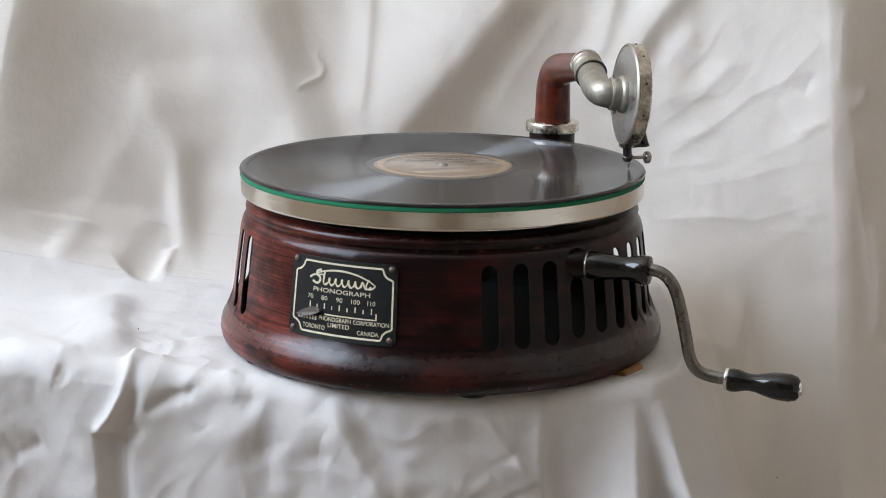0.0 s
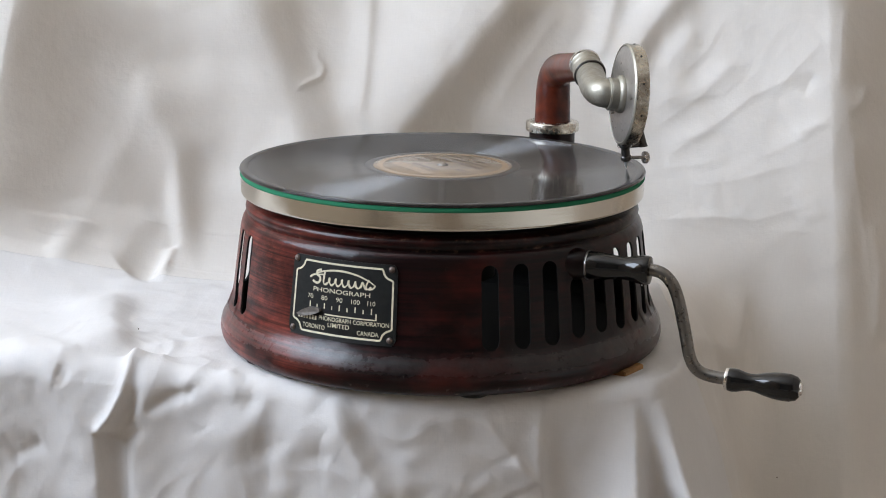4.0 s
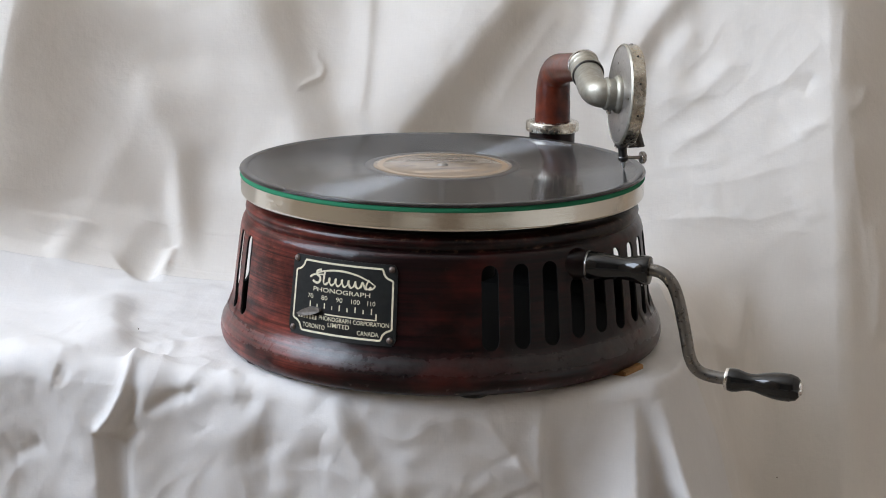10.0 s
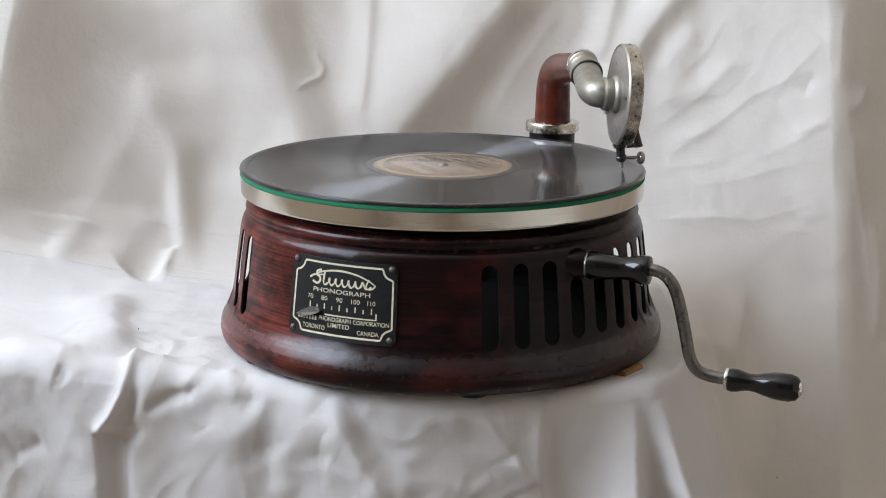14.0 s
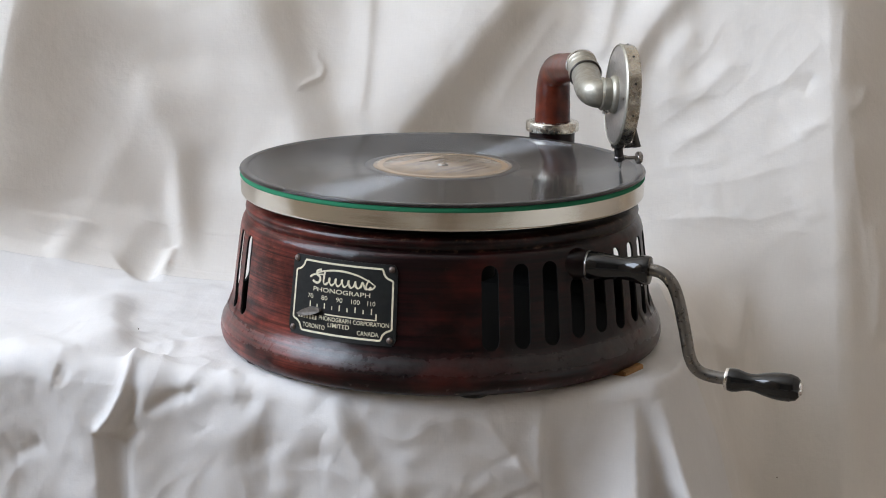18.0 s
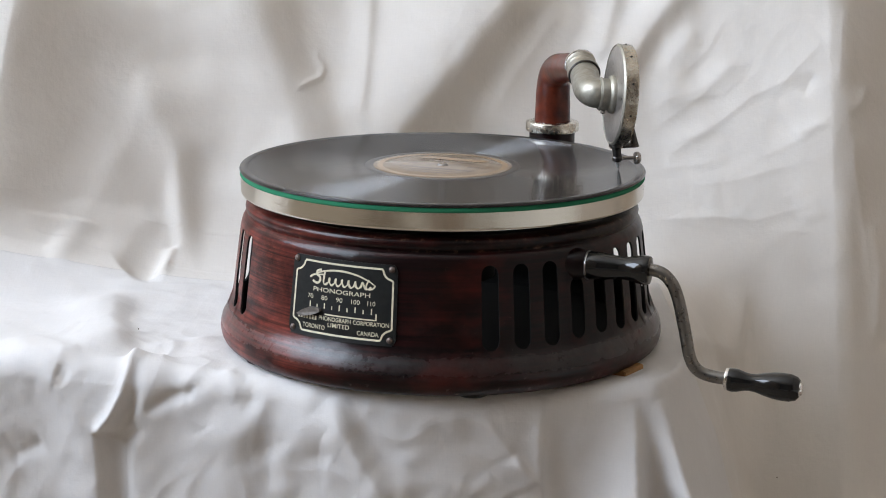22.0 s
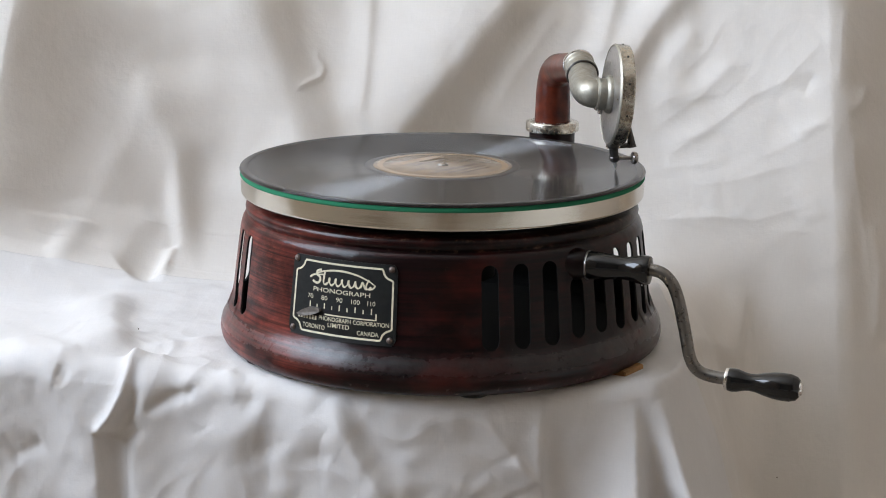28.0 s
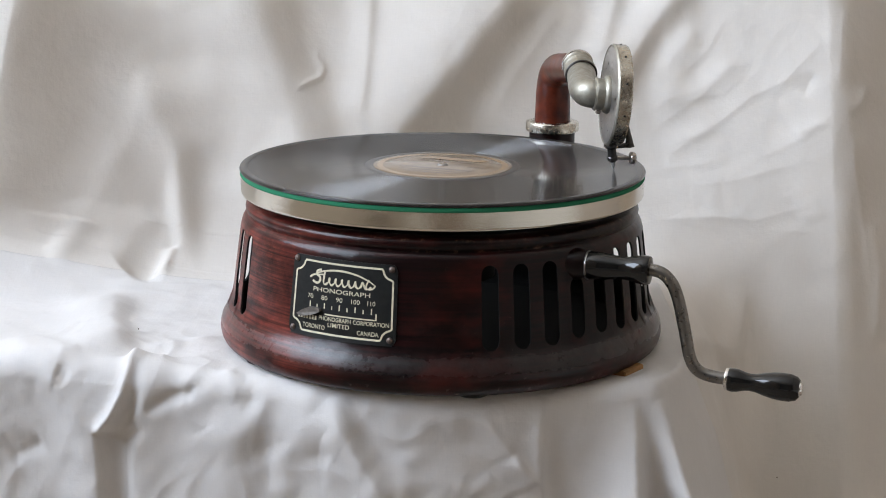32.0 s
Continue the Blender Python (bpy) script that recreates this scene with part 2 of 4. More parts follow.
def lathe(profile, n=96, bm=None, axis=None):
    """Turn a profile of (r, z) round z; axis: a matrix that carries it to its place."""
    bm = bm or bmesh.new()
    rings = []
    m = axis or Matrix()
    for r, z in profile:
        if r < 1e-6:
            rings.append([bm.verts.new(m @ Vector((0, 0, z)))])
        else:
            rings.append([bm.verts.new(m @ Vector((r * math.sin(a), -r * math.cos(a), z)))
                          for a in (2 * math.pi * i / n for i in range(n))])
    for p, q in zip(rings, rings[1:]):
        for i in range(n):
            j = (i + 1) % n
            loop = [p[i % len(p)], p[j % len(p)], q[j % len(q)], q[i % len(q)]]
            loop = list(dict.fromkeys(loop))
            if len(loop) > 2:
                bm.faces.new(loop)
    return bm


def along(a, b):
    """A matrix whose z axis runs from a to b, at a."""
    d = Vector(b) - Vector(a)
    return Matrix.Translation(a) @ d.to_track_quat("Z", "Y").to_matrix().to_4x4()


def rod(a, b, r0, r1=None, n=24, bm=None, soft=0.0):
    length = (Vector(b) - Vector(a)).length
    r1 = r0 if r1 is None else r1
    e = soft or min(r0, r1) * 0.15
    return lathe([(0, 0), (r0 - e, 0), (r0, e), (r1, length - e), (r1 - e, length), (0, length)], n, bm, along(a, b))


def smooth_path(points, steps=10):
    """A rounded line through a few points."""
    pts = [Vector(p) for p in points]
    out = []
    for i in range(len(pts) - 1):
        p0 = pts[max(i - 1, 0)]
        p1, p2 = pts[i], pts[i + 1]
        p3 = pts[min(i + 2, len(pts) - 1)]
        for k in range(steps):
            t = k / steps
            out.append(0.5 * ((2 * p1) + (p2 - p0) * t + (2 * p0 - 5 * p1 + 4 * p2 - p3) * t * t
                              + (3 * p1 - p0 - 3 * p2 + p3) * t ** 3))
    out.append(pts[-1])
    return out


def tube(path, radius, n=32, bm=None, cap=True):
    """Sweep a round section along a path; radius: a number, or a function of the share of the way."""
    bm = bm or bmesh.new()
    pts = [Vector(p) for p in path]
    side = None
    rings = []
    for i, p in enumerate(pts):
        d = (pts[min(i + 1, len(pts) - 1)] - pts[max(i - 1, 0)]).normalized()
        if side is None:
            side = d.orthogonal().normalized()
        side = (side - d * side.dot(d)).normalized()
        up = d.cross(side)
        r = radius(i / (len(pts) - 1)) if callable(radius) else radius
        rings.append([bm.verts.new(p + r * (math.cos(a) * side + math.sin(a) * up))
                      for a in (2 * math.pi * k / n for k in range(n))])
    for p, q in zip(rings, rings[1:]):
        for k in range(n):
            bm.faces.new((p[k], p[(k + 1) % n], q[(k + 1) % n], q[k]))
    if cap:
        bm.faces.new(rings[0])
        bm.faces.new(rings[-1])
    return bm


def box(x0, x1, y0, y1, z0, z1, bevel=0.0, bm=None):
    bm = bm or bmesh.new()
    made = bmesh.ops.create_cube(bm, size=1.0)["verts"]
    for v in made:
        v.co = Vector((x0 + (v.co.x + 0.5) * (x1 - x0), y0 + (v.co.y + 0.5) * (y1 - y0), z0 + (v.co.z + 0.5) * (z1 - z0)))
    if bevel:
        edges = {e for v in made for e in v.link_edges}
        bmesh.ops.bevel(bm, geom=list(edges), offset=bevel, segments=2, affect="EDGES")
    return bm


# ---- the room round the table ----
def structure(name, bm, mat, label):
    return tagged(mesh_object(name, bm, mat, smooth=False), label, kind="structure")


def room():
    t = 0.12
    structure("floor", box(ROOM_W - t, ROOM_E + t, ROOM_S - t, ROOM_N + t, ROOM_F - t, ROOM_F), CARPET, "brown carpeted floor of the room")
    structure("ceiling", box(ROOM_W - t, ROOM_E + t, ROOM_S - t, ROOM_N + t, ROOM_C, ROOM_C + t), CEILING, "plain white plaster ceiling")
    structure("wall_north", box(ROOM_W - t, ROOM_E + t, ROOM_N, ROOM_N + t, ROOM_F, ROOM_C), PLASTER, "plain cream plaster wall behind the sheet")
    structure("wall_east", box(ROOM_E, ROOM_E + t, ROOM_S, ROOM_N, ROOM_F, ROOM_C), TAN, "plain tan plaster wall")
    south = box(ROOM_W - t, -0.25, ROOM_S - t, ROOM_S, ROOM_F, ROOM_C)
    box(0.65, ROOM_E + t, ROOM_S - t, ROOM_S, ROOM_F, ROOM_C, bm=south)
    box(-0.25, 0.65, ROOM_S - t, ROOM_S, 1.28, ROOM_C, bm=south)
    structure("wall_south", south, PANEL, "plain brown panelled wall with a doorway")
    # unseen door, added as a brown patch for the turntable rim to reflect
    structure("door_1", box(-0.25, 0.65, ROOM_S - 0.05, ROOM_S - 0.01, ROOM_F, 1.28), OAK, "unseen brown oak door, added for the turntable rim's reflection")
    # unseen pale panels, added to brighten what the turntable rim reflects
    reflector = box(ROOM_W, -0.25, ROOM_S, ROOM_S + 0.015, ROOM_F, -0.16)
    box(0.65, ROOM_E, ROOM_S, ROOM_S + 0.015, ROOM_F, -0.16, bm=reflector)
    box(ROOM_E - 0.015, ROOM_E, ROOM_S + 0.015, -0.4, ROOM_F, -0.16, bm=reflector)
    box(ROOM_W, ROOM_W + 0.015, ROOM_S + 0.015, ROOM_N, ROOM_F, -0.16, bm=reflector)
    structure("rim_reflector", reflector, REFLECTOR, "added pale panels low on the unseen walls, reflected in the turntable rim")
    west = box(ROOM_W - t, ROOM_W, ROOM_S, WIN_Y0, ROOM_F, ROOM_C)
    box(ROOM_W - t, ROOM_W, WIN_Y1, ROOM_N, ROOM_F, ROOM_C, bm=west)
    box(ROOM_W - t, ROOM_W, WIN_Y0, WIN_Y1, ROOM_F, WIN_Z0, bm=west)
    box(ROOM_W - t, ROOM_W, WIN_Y0, WIN_Y1, WIN_Z1, ROOM_C, bm=west)
    structure("wall_west", west, PLASTER, "cream plaster wall with a window opening")
    pane = structure("window_1", box(ROOM_W - 0.10, ROOM_W - 0.094, WIN_Y0, WIN_Y1, WIN_Z0, WIN_Z1), GLASS, "large clear window pane letting daylight in")
    pane.visible_shadow = False
    structure("window_frame", window_bars(), WHITE_PAINT, "white painted window frame")


def window_bars():
    x0, x1, w = ROOM_W - 0.092, ROOM_W - 0.05, 0.03
    bm = box(x0, x1, WIN_Y0, WIN_Y0 + w, WIN_Z0, WIN_Z1)
    box(x0, x1, WIN_Y1 - w, WIN_Y1, WIN_Z0, WIN_Z1, bm=bm)
    box(x0, x1, WIN_Y0 + w, WIN_Y1 - w, WIN_Z0, WIN_Z0 + w, bm=bm)
    box(x0, x1, WIN_Y0 + w, WIN_Y1 - w, WIN_Z1 - w, WIN_Z1, bm=bm)
    return bm


GLASS, _gt, _gb = material("window_glass", (1, 1, 1), 0.0)
_gb.inputs["Transmission Weight"].default_value = 1.0
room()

def spline(x, xs, ys):
    """Smooth curve through a few plan points."""
    xs, ys = np.asarray(xs, float), np.asarray(ys, float)
    m = np.gradient(ys, xs)
    x = np.clip(x, xs[0], xs[-1])
    i = np.clip(np.searchsorted(xs, x) - 1, 0, len(xs) - 2)
    h = xs[i + 1] - xs[i]
    t = (x - xs[i]) / h
    return ((1 + 2 * t) * (1 - t) ** 2 * ys[i] + t * (1 - t) ** 2 * h * m[i]
            + t * t * (3 - 2 * t) * ys[i + 1] + t * t * (t - 1) * h * m[i + 1])

TOP, LEAN = -0.0018, 1.18
def sheet_base(u, v):
    """The sheet before its folds: v runs from the front drop (negative) over the table top to the hanging back (positive)."""
    back = spline(u, (-.6, -.3, -.15, 0, .08, .16, .24, .3, .6), (.115, .125, .135, .155, .162, .158, .140, .125, .12))
    front = spline(u, (-.6, -.35, -.2, -.15, -.1, -.05, 0, .03, .06, .09, .115, .130, .142, .156, .172, .195, .24, .6),
                   (-.02, -.038, -.060, -.075, -.090, -.106, -.117, -.115, -.108, -.099, -.092, -.085, -.068, -.025, .032, .085, .12, .115))
    front = np.minimum(front, back - .004)
    flat = back - front
    rb = .07                                    # round of the back bend
    up = np.clip(v, 0, None)
    a = np.minimum(up / rb, LEAN)
    y = back + rb * np.sin(a)
    z = TOP + rb * (1 - np.cos(a))
    rest = np.clip(up - LEAN * rb, 0, None)
    y = y + rest * np.cos(LEAN)
    z = z + rest * np.sin(LEAN)
    dn = np.clip(-v, 0, None)
    y = y - np.minimum(dn, flat)
    over = np.clip(dn - flat, 0, None)
    rf = .012 * np.clip((flat - .01) / .08, 0.1, 1)                                   # round of the front edge
    lean = 1.63
    b = np.minimum(over / rf, lean)
    y = y - rf * np.sin(b)
    z = z - rf * (1 - np.cos(b))
    rest = np.clip(over - lean * rf, 0, None)
    y = y - rest * np.cos(lean)
    z = z - rest * np.sin(lean)
    side = np.exp(-((u - .150) / .05) ** 2)
    x = u + side * .35 * np.clip(-z - .01, 0, None)
    # two cone folds fall from the corner, wider as they go down
    deep = np.clip(-z - .012, 0, .25)
    for at, drift, left, right, amount in ((.113, -.13, .019, .0045, .48), (.129, .02, .009, .017, .62)):
        off = u - (at + drift * deep)
        y = y - amount * deep * np.exp(-(np.abs(off) / np.where(off < 0, left, right)) ** 1.3)
    # beside the table the sheet hangs straight down
    w = np.clip((u - .16) / .085, 0, 1)
    w = w * w * (3 - 2 * w)
    fall = v - LEAN * rb
    ys = back + rb * np.sin(LEAN) + fall * np.cos(LEAN)
    zs = TOP + rb * (1 - np.cos(LEAN)) + fall * np.sin(LEAN)
    return np.stack([x, y + w * (ys - y), z + w * (zs - z)], -1)

# ---- the draped sheet ----
SHEET_FOLDS = []


def fold(line, left, right, height, taper=0.2, crest=2.0):
    """A ridge along a line on the sheet (u, v), with its own width to either side."""
    SHEET_FOLDS.append((np.array(line, float), left, right, height, taper, crest))


def ridge_height(u, v, line, left, right, height, taper, crest):
    best = np.full(u.shape, 1e9)
    side = np.zeros(u.shape)
    way = np.zeros(u.shape)
    lengths = np.hypot(*(line[1:] - line[:-1]).T)
    total, done = lengths.sum(), 0.0
    for a, b, n in zip(line[:-1], line[1:], lengths):
        d = (b - a) / n
        pu, pv = u - a[0], v - a[1]
        s = pu * d[0] + pv * d[1]
        c = np.clip(s, 0, n)
        off = np.hypot(pu - c * d[0], pv - c * d[1])
        near = off < best
        best = np.where(near, off, best)
        side = np.where(near, d[0] * pv - d[1] * pu, side)
        way = np.where(near, done + c, way)
        done += n
    share = way / total
    ends = np.clip(share / taper, 0, 1) * np.clip((1 - share) / taper, 0, 1) if taper else 1.0
    ends = np.sin(0.5 * math.pi * ends) ** 1.5
    return height * ends * np.exp(-(best / np.where(side > 0, left, right)) ** crest)


# hanging back
fold([(-0.100, -0.02), (-0.106, 0.05), (-0.112, 0.111), (-0.118, 0.138), (-0.129, 0.174), (-0.142, 0.212), (-0.150, 0.237), (-0.165, 0.32)], 0.055, 0.030, 0.022, 0.35)
fold([(-0.085, -0.01), (-0.070, 0.07), (-0.048, 0.118), (-0.033, 0.141), (0.009, 0.194), (0.042, 0.237), (0.07, 0.30)], 0.06, 0.030, 0.028, 0.20)
fold([(0.114, 0.185), (0.123, 0.211), (0.130, 0.237), (0.135, 0.26)], 0.012, 0.008, 0.004)
fold([(0.118, 0.151), (0.138, 0.185), (0.155, 0.215), (0.171, 0.236), (0.186, 0.26)], 0.022, 0.011, 0.009)
fold([(0.158, 0.154), (0.176, 0.180), (0.186, 0.210), (0.186, 0.237), (0.186, 0.27)], 0.016, 0.010, 0.0025)
fold([(0.158, 0.150), (0.190, 0.164), (0.212, 0.170), (0.234, 0.192)], 0.006, 0.003, 0.0007, 0.5, 1.3)
fold([(0.217, 0.111), (0.239, 0.122), (0.270, 0.138), (0.295, 0.164)], 0.006, 0.003, 0.0007, 0.5, 1.3)
fold([(-0.067, 0.136), (-0.061, 0.186), (-0.058, 0.237), (-0.056, 0.27)], 0.012, 0.005, 0.002)
fold([(-0.115, 0.161), (-0.104, 0.170), (-0.094, 0.176), (-0.092, 0.183), (-0.097, 0.191), (-0.096, 0.201)], 0.0035, 0.003, 0.0014, 0.3, 1.5)
fold([(-0.345, -0.06), (-0.337, 0.02), (-0.328, 0.09), (-0.319, 0.15), (-0.311, 0.21), (-0.303, 0.34)], 0.20, 0.095, 0.070, 0.3, 1.3)
fold([(-0.187, -0.005), (-0.187, 0.032), (-0.192, 0.068), (-0.195, 0.115), (-0.205, 0.145)], 0.0075, 0.012, 0.0068, 0.5)
fold([(-0.236, -0.009), (-0.224, 0.044), (-0.201, 0.066)], 0.028, 0.013, 0.0045, 0.4)
fold([(-0.202, -0.012), (-0.193, 0.028)], 0.006, 0.004, 0.003)
fold([(-0.302, 0.024), (-0.264, 0.037)], 0.008, 0.010, 0.0018)
fold([(-0.272, -0.016), (-0.257, 0.044)], 0.010, 0.010, 0.004)
fold([(0.172, 0.068), (0.226, 0.064)], 0.008, 0.004, 0.0007, 0.5, 1.4)
fold([(0.186, -0.080), (0.210, -0.051), (0.226, 0.022)], 0.010, 0.006, 0.0025)
fold([(0.239, 0.066), (0.275, 0.068), (0.288, 0.061)], 0.006, 0.004, 0.0007, 0.5, 1.4)
fold([(0.300, -0.173), (0.302, 0.036), (0.306, 0.236), (0.308, 0.3)], 0.008, 0.006, 0.001)
fold([(0.323, -0.020), (0.327, 0.035), (0.320, 0.077)], 0.006, 0.006, 0.003)
fold([(0.155, 0.135), (0.192, 0.163), (0.225, 0.195)], 0.007, 0.003, 0.0008, 0.35, 1.3)
fold([(0.154, 0.121), (0.2, 0.139), (0.233, 0.169), (0.287, 0.198)], 0.007, 0.003, 0.0008, 0.35, 1.3)
fold([(0.158, 0.108), (0.195, 0.114), (0.216, 0.124)], 0.006, 0.003, 0.0007, 0.4, 1.3)
fold([(0.154, 0.068), (0.203, 0.074), (0.236, 0.074), (0.286, 0.093)], 0.005, 0.003, 0.0007, 0.35, 1.3)
fold([(0.178, 0.096), (0.22, 0.103), (0.281, 0.124)], 0.007, 0.003, 0.0007, 0.4, 1.3)
fold([(0.241, 0.161), (0.27, 0.197), (0.291, 0.22)], 0.007, 0.003, 0.0007, 0.35, 1.3)
fold([(0.175, 0.175), (0.201, 0.203), (0.218, 0.235)], 0.008, 0.003, 0.0008, 0.35, 1.3)
fold([(-0.183, -0.001), (-0.194, 0.066), (-0.201, 0.109), (-0.208, 0.146), (-0.218, 0.187)], 0.030, 0.026, 0.0040, 0.45, 1.6)
fold([(-0.257, 0.018), (-0.255, 0.059), (-0.243, 0.098), (-0.227, 0.127), (-0.220, 0.166), (-0.217, 0.196)], 0.022, 0.085, 0.006, 0.25, 1.5)
fold([(-0.194, 0.093), (-0.202, 0.119), (-0.214, 0.149), (-0.224, 0.179)], 0.012, 0.030, 0.0035, 0.4, 1.6)
fold([(0.022, 0.130), (0.040, 0.155), (0.061, 0.187), (0.079, 0.213), (0.096, 0.241)], 0.016, 0.11, 0.0075, 0.2, 1.6)
fold([(0.297, 0.171), (0.299, 0.202), (0.302, 0.246)], 0.006, 0.010, 0.0016, 0.3, 1.5)
fold([(0.320, 0.018), (0.315, 0.062), (0.308, 0.115), (0.308, 0.154)], 0.004, 0.006, 0.0018, 0.3, 1.5)
fold([(0.308, 0.158), (0.315, 0.166), (0.320, 0.179)], 0.006, 0.006, 0.002, 0.3, 1.5)
fold([(0.270, 0.169), (0.275, 0.182), (0.279, 0.191)], 0.006, 0.004, -0.0014, 0.35, 1.5)
fold([(0.264, 0.076), (0.276, 0.081), (0.285, 0.084)], 0.006, 0.005, 0.0011, 0.35, 1.5)
fold([(0.261, 0.139), (0.278, 0.148), (0.291, 0.152)], 0.006, 0.006, 0.0015, 0.35, 1.5)
fold([(0.158, 0.155), (0.179, 0.166), (0.198, 0.173), (0.217, 0.191), (0.228, 0.202)], 0.01, 0.008, 0.002, 0.3, 1.5)
fold([(0.158, 0.174), (0.172, 0.192), (0.186, 0.211), (0.188, 0.224)], 0.012, 0.010, 0.002, 0.3, 1.5)
fold([(0.156, 0.068), (0.199, 0.073), (0.236, 0.078)], 0.008, 0.006, 0.0012, 0.35, 1.5)
fold([(0.166, 0.117), (0.196, 0.138), (0.208, 0.148)], 0.008, 0.006, 0.0012, 0.35, 1.5)
# table top
fold([(-0.199, -0.190), (-0.215, -0.12), (-0.227, -0.040)], 0.030, 0.013, 0.009)
fold([(-0.236, -0.028), (-0.19, -0.030), (-0.15, -0.024)], 0.006, 0.006, 0.002)
fold([(-0.137, -0.144), (-0.160, -0.160), (-0.186, -0.170)], 0.006, 0.006, 0.0015)
# front drop
fold([(-0.210, -0.40), (-0.208, -0.272), (-0.209, -0.237), (-0.198, -0.228), (-0.188, -0.212), (-0.186, -0.186)], 0.022, 0.006, 0.0080, 0.3)
fold([(-0.193, -0.40), (-0.192, -0.272), (-0.194, -0.240), (-0.184, -0.228), (-0.181, -0.212), (-0.183, -0.192)], 0.006, 0.005, -0.0025, 0.3)
fold([(-0.187, -0.40), (-0.185, -0.272), (-0.181, -0.236), (-0.183, -0.200)], 0.007, 0.020, 0.0035, 0.3)
fold([(-0.210, -0.234), (-0.230, -0.202), (-0.249, -0.181), (-0.275, -0.146)], 0.010, 0.018, 0.004)
fold([(-0.177, -0.233), (-0.161, -0.229), (-0.145, -0.231)], 0.004, 0.004, -0.002)
fold([(-0.266, -0.249), (-0.243, -0.238)], 0.006, 0.006, -0.003)
fold([(-0.067, -0.40), (-0.067, -0.326), (-0.072, -0.285), (-0.079, -0.240)], 0.016, 0.012, 0.005)
fold([(-0.015, -0.38), (-0.028, -0.341), (-0.044, -0.306), (-0.062, -0.260)], 0.014, 0.007, 0.005)
fold([(-0.116, -0.36), (-0.116, -0.306), (-0.118, -0.265), (-0.109, -0.246)], 0.020, 0.012, 0.004)
fold([(0.063, -0.42), (0.06, -0.344), (0.057, -0.33), (0.059, -0.303), (0.06, -0.285)], 0.012, 0.0030, 0.0040, 0.2, 1.2)
fold([(0.057, -0.332), (0.049, -0.324), (0.041, -0.314)], 0.008, 0.0030, 0.0034, 0.3, 1.2)

# pleat, rumples and the hem behind
fold([(-0.206, -0.240), (-0.195, -0.228), (-0.189, -0.217), (-0.185, -0.206), (-0.185, -0.189)], 0.005, 0.016, 0.0072, 0.12, 1.6)
fold([(-0.193, -0.252), (-0.183, -0.244), (-0.185, -0.233), (-0.184, -0.217), (-0.182, -0.201)], 0.008, 0.005, -0.004, 0.2, 1.6)
fold([(-0.179, -0.229), (-0.164, -0.228), (-0.146, -0.228), (-0.136, -0.229)], 0.004, 0.006, -0.0014, 0.3, 1.5)
fold([(-0.175, -0.236), (-0.155, -0.236), (-0.133, -0.238)], 0.01, 0.008, 0.0011, 0.3)
fold([(-0.110, -0.256), (-0.112, -0.241), (-0.117, -0.221)], 0.006, 0.006, -0.0014, 0.3)
fold([(-0.123, -0.246), (-0.122, -0.234), (-0.129, -0.216)], 0.005, 0.005, 0.0011, 0.3)
fold([(-0.091, -0.319), (-0.092, -0.297), (-0.095, -0.278)], 0.014, 0.008, 0.0022, 0.3)
fold([(-0.109, -0.330), (-0.107, -0.300), (-0.105, -0.263)], 0.016, 0.010, -0.0036, 0.35)
fold([(-0.066, -0.345), (-0.070, -0.310), (-0.076, -0.272)], 0.018, 0.012, -0.0038, 0.35)
fold([(-0.025, -0.342), (-0.034, -0.324), (-0.047, -0.299), (-0.057, -0.277), (-0.066, -0.261)], 0.014, 0.005, 0.0046, 0.2, 1.6)
fold([(-0.035, -0.309), (-0.043, -0.294), (-0.050, -0.278), (-0.059, -0.264)], 0.004, 0.005, -0.0014, 0.3, 1.5)
fold([(0.054, -0.328), (0.040, -0.314), (0.032, -0.302), (0.023, -0.287)], 0.006, 0.004, 0.0022, 0.3, 1.4)
fold([(0.013, -0.310), (0.030, -0.318), (0.053, -0.328)], 0.006, 0.006, 0.0009, 0.3, 1.4)
fold([(0.063, -0.340), (0.056, -0.328), (0.055, -0.303), (0.059, -0.278)], 0.005, 0.004, 0.0022, 0.2, 1.4)
fold([(0.008, -0.333), (0.024, -0.342)], 0.006, 0.006, 0.0012, 0.3)
fold([(-0.012, -0.341), (-0.019, -0.327), (-0.016, -0.306)], 0.012, 0.01, 0.0019, 0.3)
fold([(0.020, -0.341), (0.033, -0.330)], 0.006, 0.004, 0.0012, 0.3)
fold([(-0.233, -0.034), (-0.216, -0.035), (-0.188, -0.040), (-0.179, -0.046)], 0.004, 0.003, 0.0010, 0.3, 1.4)
fold([(-0.203, -0.020), (-0.198, -0.009), (-0.195, 0.011)], 0.005, 0.004, 0.0014, 0.3, 1.4)
fold([(-0.226, -0.010), (-0.212, -0.000), (-0.194, -0.001)], 0.018, 0.018, -0.0085, 0.4)
fold([(-0.209, -0.241), (-0.217, -0.223), (-0.230, -0.202), (-0.237, -0.190), (-0.255, -0.179), (-0.274, -0.165)], 0.01, 0.008, 0.0012, 0.25, 1.6)
fold([(-0.225, -0.203), (-0.227, -0.198), (-0.232, -0.195)], 0.004, 0.004, -0.0017, 0.35, 1.5)
fold([(-0.233, -0.188), (-0.227, -0.185), (-0.220, -0.182)], 0.005, 0.005, 0.0011, 0.3, 1.5)
fold([(-0.271, -0.230), (-0.265, -0.239), (-0.255, -0.234), (-0.246, -0.232)], 0.008, 0.006, -0.0012, 0.3, 1.5)

# small creases
crease_rng = random.Random(7)


